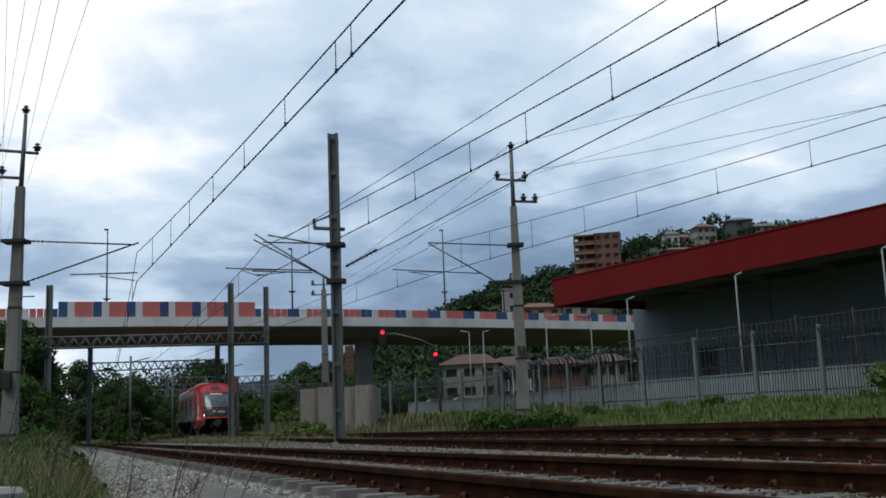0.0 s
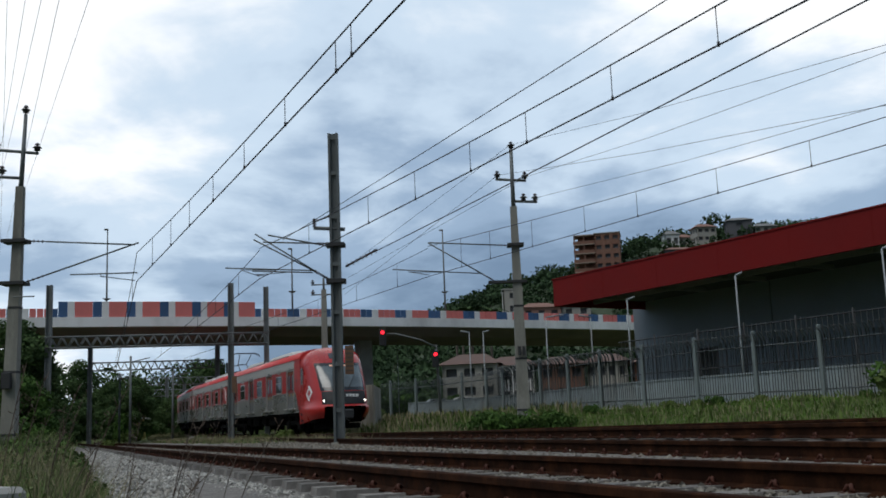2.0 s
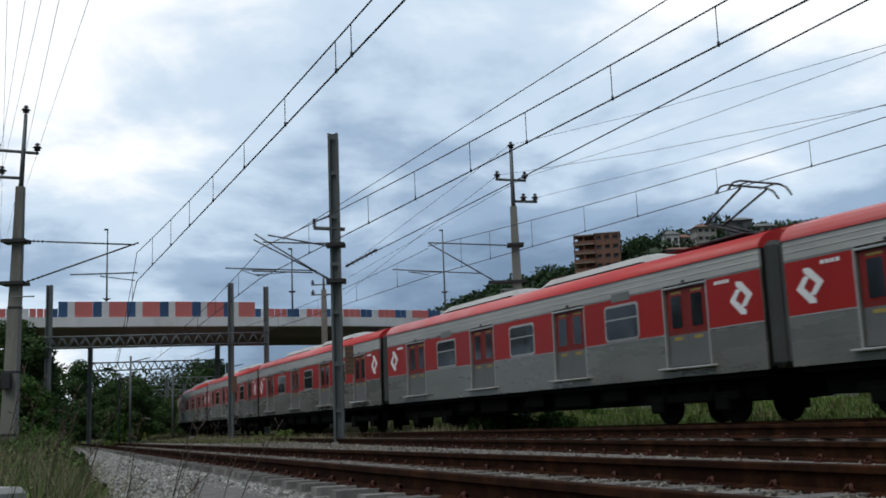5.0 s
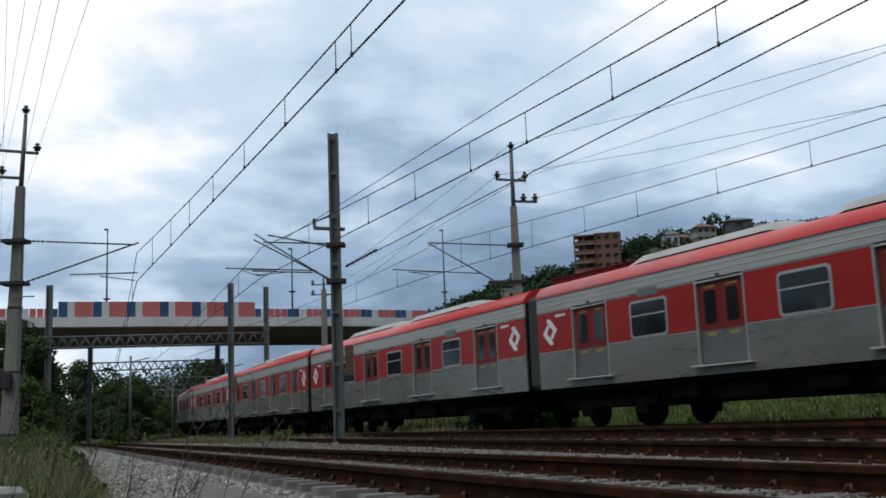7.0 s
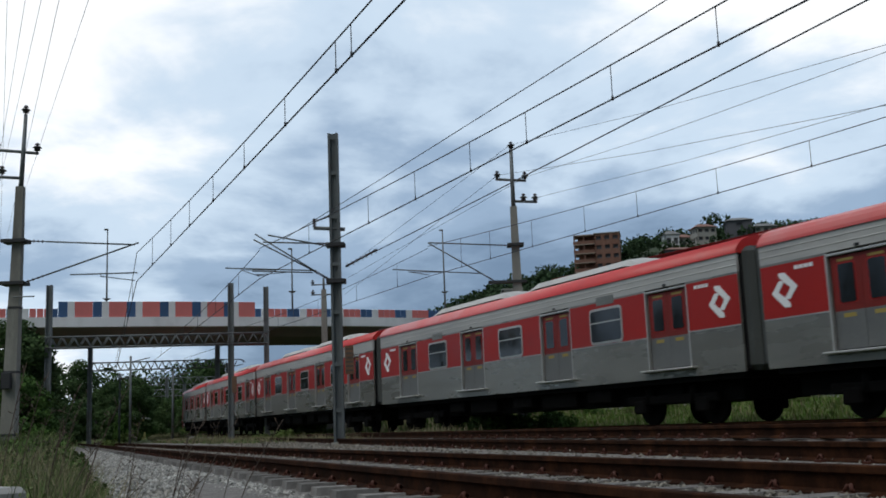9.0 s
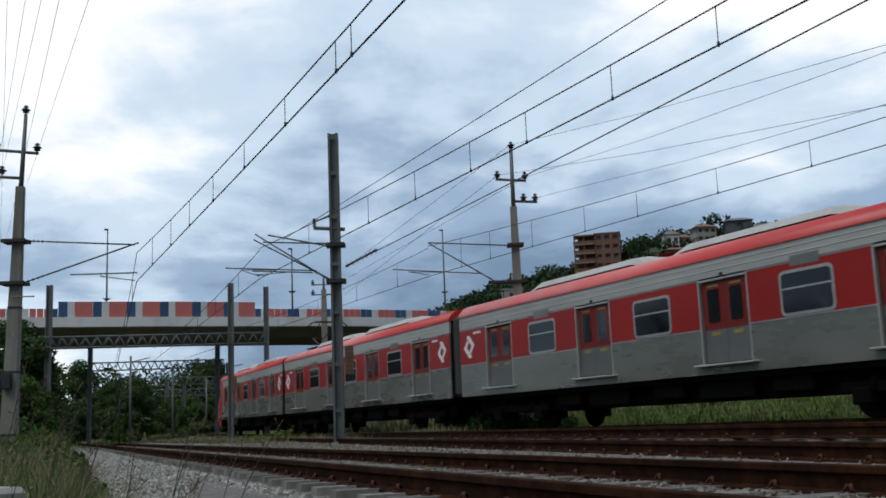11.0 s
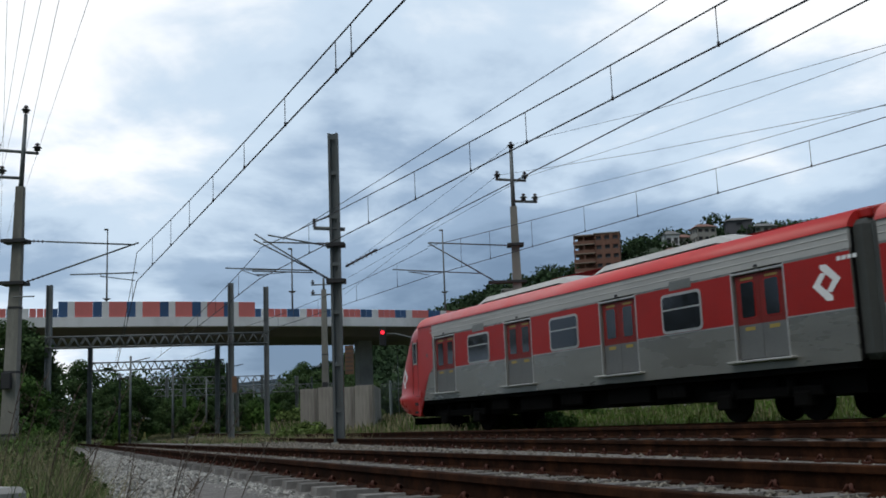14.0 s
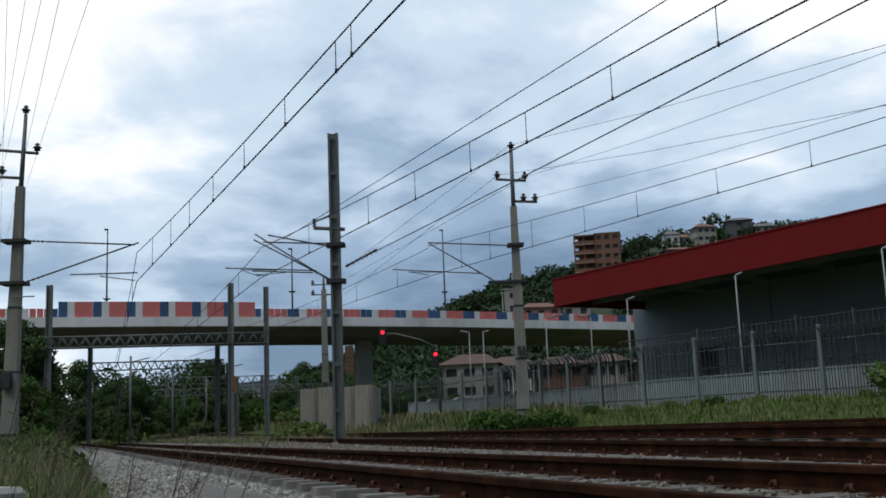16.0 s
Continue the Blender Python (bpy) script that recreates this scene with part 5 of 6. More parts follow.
def fences():
    e = thing("railing_fence", None, "dark steel picket fence with bent tops on posts", "fence", "", "")
    total = length(FENCE)
    z_at = lambda x, y: ground_z(x, y)
    bm = bmesh.new()
    box(bm, -0.075, 0.075, -0.075, 0.075, -0.3, 2.62, 0.015)
    box(bm, -0.07, 0.07, -0.07, 0.07, 2.62, 2.85, 0.02)
    post = mesh_of("fence_post", bm, "fence_post")
    bm = bmesh.new()
    tube(bm, [(0, 0, 0.1), (0, 0, 2.35), (0.0, -0.05, 2.52), (0.0, -0.16, 2.66), (0.0, -0.30, 2.74)], 0.021, 4)
    picket = mesh_of("picket", bm, "fence")
    s, n = 0.0, 0
    post_s = []
    while s < total:
        x, y, h = along(FENCE, s)
        share("fence_post", post, e, Matrix.Translation((x, y, z_at(x, y))) @ pose(0, 0, 0, 0, 0, math.degrees(h)))
        post_s.append(s)
        s += 2.95
    s, cnt = 8.0, 0
    while cnt < 290 and s < total:
        x, y, h = along(FENCE, s)
        share("picket", picket, e, Matrix.Translation((x, y, z_at(x, y))) @ pose(0, 0, 0, random.uniform(-1, 1), random.uniform(-1.2, 1.2), math.degrees(h) + 180))
        s += 0.125
        cnt += 1
    bm = bmesh.new()
    for lo, hi in ((0.0, 8.0), (s, total)):
        q = lo
        while q < hi:
            x, y, h = along(FENCE, q)
            z = z_at(x, y)
            tube(bm, [(x, y, z + 0.1), (x, y, z + 2.4), (x - 0.1, y - 0.1, z + 2.66)], 0.017, 3)
            q += 0.14
    tagged(part("picket_run", bm, "fence", e), kind="stuff")
    for zz in (0.45, 2.25):
        for a, b in zip(post_s, post_s[1:]):
            pa, pb = along(FENCE, a), along(FENCE, b)
            part("fence_rail", tubed([(pa[0], pa[1], z_at(*pa[:2]) + zz), (pb[0], pb[1], z_at(*pb[:2]) + zz)], 0.028, 4), "fence", e)
    # low wall behind the fence
    off = [(x + 1.9, y + 1.35) for x, y in FENCE]
    pts = []
    for i, (x, y) in enumerate(off):
        a, b = off[max(0, i - 1)], off[min(len(off) - 1, i + 1)]
        pts.append((x, y, 0, math.atan2(b[1] - a[1], b[0] - a[0])))
    w = thing("boundary_wall", None, "low whitish-grey rendered wall behind the fence", "wall", "", "")
    part("wall_body", sweep([(-0.1, 0.0), (-0.1, 2.25), (0.1, 2.25), (0.1, 0.0)], pts), "hall_base", w)
    part("coping", sweep([(-0.14, 2.25), (-0.14, 2.32), (0.14, 2.32), (0.14, 2.25)], pts), "hall_base", w)
    # kerb strip under the fence
    pts = []
    for i, (x, y) in enumerate(FENCE):
        a, b = FENCE[max(0, i - 1)], FENCE[min(len(FENCE) - 1, i + 1)]
        pts.append((x, y, 0, math.atan2(b[1] - a[1], b[0] - a[0])))
    tagged(part("fence_plinth", sweep([(-0.16, 0.4), (-0.16, 1.12), (0.16, 1.12), (0.16, 0.4)], pts), "concrete"), "stained concrete strip under the fence", "plinth", kind="structure")
    # second thin fence near the hall
    f = thing("inner_fence", None, "thin dark fence standing before the hall", "fence", "", "")
    bm = bmesh.new()
    q = 0.0
    line2 = [(26.5, 33.0), (13.6, 54.0), (9.8, 60.0)]
    while q < length(line2):
        x, y, h = along(line2, q)
        tube(bm, [(x, y, 0.8), (x, y, 5.0)], 0.02, 3)
        q += 0.3
    tagged(part("bar_infill", bm, "dark_steel", f), kind="stuff")
    q = 0.0
    while q < length(line2):
        x, y, h = along(line2, q)
        part("post", tubed([(x, y, 0.5), (x, y, 5.1)], 0.05, 5), "dark_steel", f)
        q += 3.2
    for zz in (3.0, 4.9):
        part("rail", tubed([(*p, zz) for p in line2], 0.03, 4), "dark_steel", f)


def concrete_wall():
    e = thing("concrete_wall", None, "weathered grey panel wall with dark streaks", "wall", "", "")
    for (ax, ay), (bx, by) in (((-8.55, 61.0), (-4.25, 59.6)), ((-4.25, 59.6), (-4.3, 66.0))):
        L = math.hypot(bx - ax, by - ay)
        n = max(2, round(L / 1.05))
        for k in range(n):
            p, q = k / n, (k + 1) / n
            h = math.degrees(math.atan2(by - ay, bx - ax))
            bm = bmesh.new()
            box(bm, 0.012, L / n - 0.012, -0.07, 0.07, -0.2, 3.0 + 0.05 * (k % 2), 0.015)
            o = part("panel", bm, "old_wall", e)
            o.matrix_basis = Matrix.Translation((ax + (bx - ax) * p, ay + (by - ay) * p, 0)) @ pose(0, 0, 0, 0, 0, h)


M["old_wall"] = material("old_wall", (0.27, 0.25, 0.215), 0.9, 0, 0.25, 1.2, 20, 0.25, (0.08, 0.07, 0.06), 0.85, per_object=0.15, stretch=(2.2, 2.2, 0.22))
fences()
concrete_wall()


# ---- road signals and street lamps ----
def signals():
    e = thing("traffic_signal", None, "grey arm signal showing red over the road", "traffic light")
    y = 62.0
    part("pole", tubed([(-0.5, y, 0.3), (-0.62, y, 5.0), (-0.62, y, 5.35)], 0.075, 7), "steel", e)
    part("arm", tubed([(-0.62, y, 5.2), (-1.5, y, 5.67), (-3.0, y, 6.09), (-3.6, y, 6.12)], 0.05, 6), "steel", e)
    for x, z in ((-3.75, 5.95), (-0.68, 4.55)):
        h = part("signal_head", boxed(x - 0.2, x + 0.2, y - 0.35, y - 0.15, z - 0.55, z + 0.42, bevel=0.03), "black", e)
        for k, m in ((0.22, "lamp_red"), (-0.08, "black"), (-0.36, "black")):
            bm = bmesh.new()
            tube(bm, [(x, y - 0.35, z + k), (x, y - 0.37, z + k)], 0.11, 12)
            part("lens", bm, m, h, "lit red lens" if m == "lamp_red" else "")
    for x, yy, z0, z1, arm in ((14.54, 52, 0.9, 7.45, 0.35), (10.45, 60, 0.9, 7.35, 0.45), (19.45, 46, 0.9, 7.6, 0.4), (7.15, 75, 0.5, 8.0, 1.3), (9.95, 72, 0.5, 7.6, -0.8), (1.85, 85, 0.5, 8.0, -0.7), (3.15, 90, 0.5, 8.4, 0.5), (-5.2, 110, 0.5, 8.6, 0.4)):
        t = thing("street_lamp", None, "slim white-grey street lamp on a straight post", "street lamp", "street lamps")
        part("post", tubed([(x, yy, z0), (x, yy, z1)], 0.052, 6, 0.04), "lamp_grey", t)
        part("lantern", tubed([(x, yy, z1), (x + arm, yy, z1 + 0.15)], 0.06, 6), "lamp_grey", t)


M["lamp_grey"] = material("lamp_grey", (0.30, 0.32, 0.33), 0.6, 0.1, 0.1, 1, 20, 0.05)
signals()


# ---- plants ----
def blades(name, label, pts, hgt, wid, mat, lean=0.35, kind_cat="grass"):
    """Grass blades as bent narrow triangles, joined into one mesh."""
    n = len(pts)
    p = np.array(pts)
    h = RN.uniform(hgt[0], hgt[1], n)
    w = RN.uniform(wid[0], wid[1], n)
    a = RN.uniform(0, 6.283, n)
    b = RN.uniform(0, 6.283, n)
    ln = RN.uniform(0.05, lean, n) * h
    dx, dy = np.cos(a) * w, np.sin(a) * w
    lx, ly = np.cos(b) * ln, np.sin(b) * ln
    v = np.stack([
        np.stack([p[:, 0] - dx, p[:, 1] - dy, p[:, 2] - 0.03], -1),
        np.stack([p[:, 0] + dx, p[:, 1] + dy, p[:, 2] - 0.03], -1),
        np.stack([p[:, 0] + dx * 0.8 + lx * 0.4, p[:, 1] + dy * 0.8 + ly * 0.4, p[:, 2] + h * 0.6], -1),
        np.stack([p[:, 0] - dx * 0.8 + lx * 0.4, p[:, 1] - dy * 0.8 + ly * 0.4, p[:, 2] + h * 0.6], -1),
        np.stack([p[:, 0] + lx, p[:, 1] + ly, p[:, 2] + h], -1)], 1).reshape(-1, 3)
    faces = []
    for k in range(n):
        q = 5 * k
        faces.append((q, q + 1, q + 2, q + 3))
        faces.append((q + 3, q + 2, q + 4))
    me = bpy.data.meshes.new(name)
    me.from_pydata(v.tolist(), [], faces)
    me.materials.append(M[mat])
    return tagged(new(name, me), label, kind_cat, kind="stuff")


def scatter(count, inside, xr, yr, z_off=0.0, clump=0.0, cs=0.25):
    out = []
    while len(out) < count:
        x, y = RN.uniform(*xr), RN.uniform(*yr)
        if not inside(x, y):
            continue
        if clump and noise.noise((x * cs, y * cs, 5.0)) * 0.5 + 0.5 < clump * RN.random():
            continue
        out.append((x, y, ground_z(x, y) + z_off))
    return out


def mid_offset(x, y):
    return (x - 2.35) * 0.9636 + (y - 14.62) * 0.2672


def near_offset(x, y):
    return (x - 0.66) * 0.937 + (y - 7.2) * 0.3486


def seen(x, y, a=-0.47, b=0.50):
    return y > 2 and a < x / y < b


def grasses():
    def between(x, y):
        return seen(x, y) and mid_offset(x, y) > 2.3 and track_offset(x, y) < -1.9
    def beyond(x, y):
        return seen(x, y) and 1.9 < track_offset(x, y) < 11
    def far_left(x, y):
        return seen(x, y) and abs(track_offset(x, y)) > 2.2 and mid_offset(x, y) > 2.2 and y > 45
    def left(x, y):
        return seen(x, y) and near_offset(x, y) < -2.7
    blades("verge_grass", "low green grass between the tracks", scatter(19000, between, (-30, 16), (12, 60), 0, 0.8), (0.05, 0.17), (0.010, 0.022), "grass", 0.9)
    blades("dry_grass", "straw-coloured dry grass between the tracks", scatter(400, lambda x, y: between(x, y) and x < 0, (-4, 0), (29, 42), 0, 1.2, 0.5), (0.12, 0.38), (0.008, 0.02), "straw")
    blades("verge_grass", "rough green grass along the fence", scatter(40000, beyond, (-25, 22), (16, 75), 0, 1.1, 0.5), (0.03, 0.11), (0.010, 0.024), "verge", 1.3)
    blades("verge_weeds", "taller dark weeds along the fence", scatter(6000, beyond, (-25, 22), (16, 75), 0, 1.6, 0.45), (0.08, 0.34), (0.016, 0.035), "leaf_c", 0.9)
    blades("dry_grass", "straw-coloured grass stalks along the fence", scatter(5000, beyond, (-25, 22), (16, 75), 0, 1.5, 0.6), (0.10, 0.32), (0.006, 0.014), "straw")
    blades("yard_grass", "pale yard grass round the far tracks", scatter(16000, far_left, (-60, 6), (45, 130), 0, 1.1, 0.15), (0.2, 0.6), (0.03, 0.07), "grass")
    blades("dry_grass", "pale dry yard grass far off", scatter(9000, far_left, (-60, 6), (45, 120), 0, 1.3, 0.2), (0.25, 0.7), (0.02, 0.05), "straw")
    blades("trackside_grass", "long green grass beside the nearest track", scatter(30000, left, (-22, -1.5), (5.5, 34), 0, 1.0, 0.6), (0.12, 0.52), (0.002, 0.006), "herb", 0.8)
    blades("trackside_straw", "dry straw blades among the long grass", scatter(15000, left, (-22, -1.5), (5.5, 34), 0, 1.0, 0.7), (0.2, 0.68), (0.0015, 0.004), "straw", 0.7)
    cs = [(x, y, z + RN.uniform(0.05, 0.42), RN.uniform(0.07, 0.20)) for x, y, z in scatter(420, left, (-22, -1.5), (5.5, 30), 0, 1.2, 0.8)]
    me = leaf_cloud(42000, cs, (0.006, 0.017), "herb", 1.1)
    me.name = "trackside_herbs"
    tagged(new("trackside_herbs", me), "small-leaved green herbs tangled in the long grass", "weeds", kind="stuff")
    blades("trackside_weeds", "broad dark weeds far along the nearest track", scatter(9000, lambda x, y: seen(x, y) and near_offset(x, y) < -2.9 and y > 20, (-34, -4), (20, 60), 0, 1.2, 0.25), (0.25, 0.9), (0.012, 0.03), "herb", 0.8)


def line_weeds():
    """Grass and dry stems on the shoulder of the train's line."""
    for name, label, n, hg, wd, mat in (("shoulder_grass", "rough green grass on the shoulder of the train's line", 12000, (0.10, 0.34), (0.010, 0.028), "herb"), ("shoulder_straw", "pale dry grass on the shoulder of the train's line", 8000, (0.15, 0.50), (0.006, 0.018), "straw")):
        pts = []
        while len(pts) < n:
            q, side = RN.uniform(-125, -12), RN.uniform(-4.6, -1.45)
            x, y, h = on_line(q)
            x, y = x - math.sin(h) * side, y + math.cos(h) * side
            if noise.noise((x * 0.3, y * 0.3, 9.0)) < RN.uniform(-0.5, 0.3):
                continue
            f = min(1.0, max(0.0, (-1.5 - side) / 0.9))
            pts.append((x, y, max(ground_z(x, y), (climb(q) + 0.24) * (1 - f) - 0.6 * f)))
        blades(name, label, pts, hg, wd, mat, 0.7)


def stalks():
    """Tall dry seed stalks standing over the foreground grass."""
    n = 0
    while n < 42:
        y = RN.uniform(6.0, 15.0)
        x = RN.uniform(-0.44, -0.20) * y
        if near_offset(x, y) > -1.9:
            continue
        z, h = ground_z(x, y), RN.uniform(0.55, 1.15)
        a, ln = RN.uniform(-0.6, 1.2), RN.uniform(0.1, 0.55)
        dx, dy = math.cos(a) * ln, math.sin(a) * ln * 0.5
        e = thing("dry_stalk", None, "thin dry brown grass stalk with seeds", "grass stalk", "dry stalks")
        pts = [(x + dx * f ** 1.7, y + dy * f ** 1.7, z + h * f) for f in (0, 0.3, 0.6, 0.85, 1.0)]
        part("stem", tubed(pts, 0.0038, 4, 0.002), "stalk", e)
        bm = bmesh.new()
        for k in range(7):
            f = RN.uniform(0.72, 1.0)
            p = Vector((x + dx * f ** 1.7, y + dy * f ** 1.7, z + h * f))
            q = p + Vector((RN.uniform(-0.05, 0.05), RN.uniform(-0.05, 0.05), RN.uniform(0.0, 0.07)))
            tube(bm, [p, q], 0.0015, 3, 0.0034)
        tagged(part("seed_head", bm, "stalk", e), kind="stuff")
        n += 1


def leaf_cloud(count, centres, size, mat_name, squash=0.8):
    """Leaves as small tilted quads round several clump centres (x, y, z, r)."""
    c = np.array(centres)
    wgt = c[:, 3] ** 2
    idx = RN.choice(len(c), count, p=wgt / wgt.sum())
    d = RN.normal(0, 1, (count, 3))
    d /= np.linalg.norm(d, axis=1)[:, None]
    r = c[idx, 3] * (0.55 + 0.5 * RN.random(count))
    p = c[idx, :3] + d * r[:, None] * np.array((1, 1, squash))
    u = RN.normal(0, 1, (count, 3))
    u /= np.linalg.norm(u, axis=1)[:, None]
    w = np.cross(u, d + 0.3 * RN.normal(0, 1, (count, 3)))
    w /= np.linalg.norm(w, axis=1)[:, None] + 1e-6
    s = RN.uniform(size[0], size[1], count)[:, None]
    v = np.stack([p - u * s, p + w * s * 0.55, p + u * s, p - w * s * 0.55], 1).reshape(-1, 3)
    f = np.arange(count * 4).reshape(-1, 4)
    me = bpy.data.meshes.new("crown")
    me.from_pydata(v.tolist(), [], f.tolist())
    me.materials.append(M[mat_name])
    return me


def tree_kind(label, height, spread, count, size, mat, trunk_f=0.3, squash=0.8, clumps=11):
    e = thing("tree", None, label, "tree", "trees")
    top = height
    bm = bmesh.new()
    tube(bm, [(0, 0, -0.5), (0.05, 0.03, top * 0.25), (-0.08, 0.1, top * 0.6)], height * 0.028, 7, height * 0.012)
    cs = []
    for k in range(clumps):
        a = 2.4 * k + RN.uniform(-0.4, 0.4)
        f = (k + 0.5) / clumps
        rr = spread * 0.62 * math.sqrt(max(0.05, 1 - abs(2 * f - 0.8) ** 2)) * RN.uniform(0.6, 1.1)
        z = top * (trunk_f + (0.93 - trunk_f) * f)
        c = (math.cos(a) * rr, math.sin(a) * rr, z, spread * RN.uniform(0.28, 0.46))
        cs.append(c)
        tube(bm, [(0, 0, min(z * 0.75, top * 0.55)), (c[0] * 0.5, c[1] * 0.5, z * 0.92), (c[0] * 0.9, c[1] * 0.9, z)], height * 0.010, 5, height * 0.003)
    part("trunk", bm, "bark", e)
    cr = new("crown", leaf_cloud(count, cs, size, mat, squash))
    cr.parent = e
    return e


def bush(label, w, h, count, size, mat):
    e = thing("bush", None, label, "bush", "bushes")
    cs = [(RN.uniform(-w, w) * 0.6, RN.uniform(-w, w) * 0.6, h * RN.uniform(0.2, 0.65), h * RN.uniform(0.28, 0.42)) for _ in range(8)]
    c = new("foliage", leaf_cloud(count, cs, size, mat, 0.9))
    c.parent = e
    bm = bmesh.new()
    for x, y, z, r in cs:
        tube(bm, [(x * 0.2, y * 0.2, -0.1), (x, y, z)], 0.02, 4, 0.008)
    part("stems", bm, "bark", e)
    return e


def skyline(u):
    """How steeply the woods beyond the overpass rise over the eye, by direction."""
    line = ((-0.60, 0.090), (-0.365, 0.085), (-0.352, 0.056), (-0.338, 0.056), (-0.325, 0.076), (-0.295, 0.076), (-0.283, 0.066), (-0.268, 0.080), (-0.215, 0.080), (-0.195, 0.042), (-0.165, 0.042), (-0.150, 0.064), (-0.115, 0.070), (-0.075, 0.060), (-0.05, 0.034), (0.3, 0.034))
    for (a, p), (b, q) in zip(line, line[1:]):
        if a <= u <= b:
            return p + (q - p) * (u - a) / (b - a)
    return 0.07


def woods():
    kinds = [tree_kind("broad dark green tree with a loose crown", 10, 4.4, 7000, (0.12, 0.30), "leaf_b", 0.18),
             tree_kind("rounded green tree with gaps in its crown", 8, 3.6, 6500, (0.11, 0.26), "leaf_a", 0.14),
             tree_kind("tall uneven dark tree", 13, 4.0, 7500, (0.12, 0.30), "leaf_b", 0.14, 1.0)]
    spots = []
    # row beyond the overpass, and the dark group by the nearest pole
    for k in range(36):
        x = -80 + 2.6 * k + RN.uniform(-1, 1)
        y = 150 + RN.uniform(-8, 14) + 0.2 * k
        h = 1.0 * RN.uniform(0.85, 1.2)
        h *= 0.80 if x > -50 else 0.68
        if -58 < x < -50:
            h *= 0.75
        spots.append((x, y, 0.2, h))
    for k in range(22):
        spots.append((-60 + 2.3 * k + RN.uniform(-1, 1), 125 + RN.uniform(-6, 6), 0.1, RN.uniform(0.35, 0.6)))
    for x, y, h in ((-22.9, 57, 0.5), (-24.6, 60.5, 0.58), (-23.6, 58.5, 0.42), (-26.5, 65, 0.62), (-25.4, 63, 0.5), (-29.5, 72, 0.7), (-31.8, 78, 0.7), (-33, 84, 0.6), (-31, 80, 0.55), (-36, 84, 0.7), (-29, 66, 0.45)):
        spots.append((x, y, 0.1, h))
    for k in range(60):
        spots.append((-66 + 1.25 * k + RN.uniform(-1, 1), 112 + RN.uniform(-4, 30), -0.4, RN.uniform(0.22, 0.42)))
    for k in range(14):
        spots.append((-24 + 1.9 * k, 128 + RN.uniform(-5, 9), 0.3, RN.uniform(0.5, 0.85)))
    for k in range(12):
        spots.append((-3 + 3.2 * k + RN.uniform(-1, 1), 168 + RN.uniform(-4, 8), 0.1, RN.uniform(0.6, 0.9)))
    # unseen tree bank along the line beside the viewpoint, added to darken the train
    for k in range(18):
        spots.append((-29 - RN.uniform(0, 5), -14 + 3.6 * k, 0.0, RN.uniform(0.6, 0.85)))
    tall = (10, 8, 13)
    for i, (x, y, z, h) in enumerate(spots):
        src = kinds[i % 3]
        if y > 100:
            h = min(h, skyline(x / y) * y * RN.uniform(0.80, 1.04) / tall[i % 3])
        o = copy_thing(src, pose(x, y, z, 0, 0, RN.uniform(0, 360)))
        o.scale = (h * RN.uniform(0.9, 1.25), h * RN.uniform(0.9, 1.25), h)
    for k, (x, y) in enumerate(((-66, 160), (-69, 171), (-58, 166))):
        kinds[k].matrix_basis = pose(x, y, 0)
    bs = [bush("leafy green bush with small yellow flowers", 1.0, 1.1, 1500, (0.05, 0.11), "leaf_a"), bush("pale green scrub by the tracks", 1.3, 1.2, 1400, (0.06, 0.13), "leaf_c")]
    places = [(1.45, 36.6, 0.9, 0), (2.2, 37.2, 0.8, 0), (3.3, 36.9, 0.85, 0), (3.9, 37.4, 0.6, 0), (0.6, 38.5, 0.55, 0), (-3.4, 9.8, 0.35, 0), (-4.1, 11.5, 0.45, 0), (-5.2, 14.0, 0.5, 0), (-4.6, 12.2, 0.4, 1), (-6.2, 16.5, 0.6, 0), (-7.4, 19.0, 0.6, 1), (-8.6, 22, 0.7, 0), (-10.5, 26, 0.8, 0), (-12, 29, 0.8, 1), (-8.2, 55, 0.75, 1), (-9.6, 56, 0.5, 1), (-7.2, 56.5, 0.8, 1), (-6.0, 56, 0.55, 1), (-10.5, 60, 0.6, 1), (13.75, 32.4, 1.05, 1), (14.2, 32.8, 1.1, 0), (13.3, 32.0, 0.45, 1), (6.0, 44.5, 0.45, 0), (9.9, 39.5, 0.4, 0), (-16.3, 40, 0.6, 1), (-18.5, 46, 0.8, 1), (-16.5, 37, 0.6, 0), (-20.5, 50, 0.9, 0), (-21.5, 54, 1.6, 0), (-24, 56, 1.9, 0), (-25.6, 66, 1.0, 1), (-24.0, 74, 0.6, 1), (-14.3, 90, 1.7, 1), (-11.0, 92, 2.2, 1), (-16.5, 96, 2.4, 0), (-8.5, 96, 2.2, 1), (-21, 110, 1.6, 1), (-27, 112, 1.4, 1), (-32, 108, 1.3, 1)]
    for x, y, s, k in places:
        o = copy_thing(bs[k], pose(x, y, ground_z(x, y) - 0.05, 0, 0, RN.uniform(0, 360)))
        o.scale = (s, s, s)
    bs[0].matrix_basis = pose(17.3, 33.0, ground_z(17.3, 33.0))
    bs[1].matrix_basis = pose(-7.6, 58.0, 0.2)
    for k in range(22):
        s = RN.uniform(2.0, 26.0)
        x, y, h = along(FENCE, s + 6)
        x, y = x - RN.uniform(0.4, 5.0) * 0.85, y - RN.uniform(0.4, 5.0) * 0.5
        if track_offset(x, y) < 2.6:
            continue
        o = copy_thing(bs[k % 2], pose(x, y, ground_z(x, y) - 0.04, 0, 0, RN.uniform(0, 360)))
        q = RN.uniform(0.2, 0.42)
        o.scale = (q, q, q)
    cs = []
    for _ in range(300):
        x, y = RN.uniform(-85, -2), RN.uniform(166, 190)
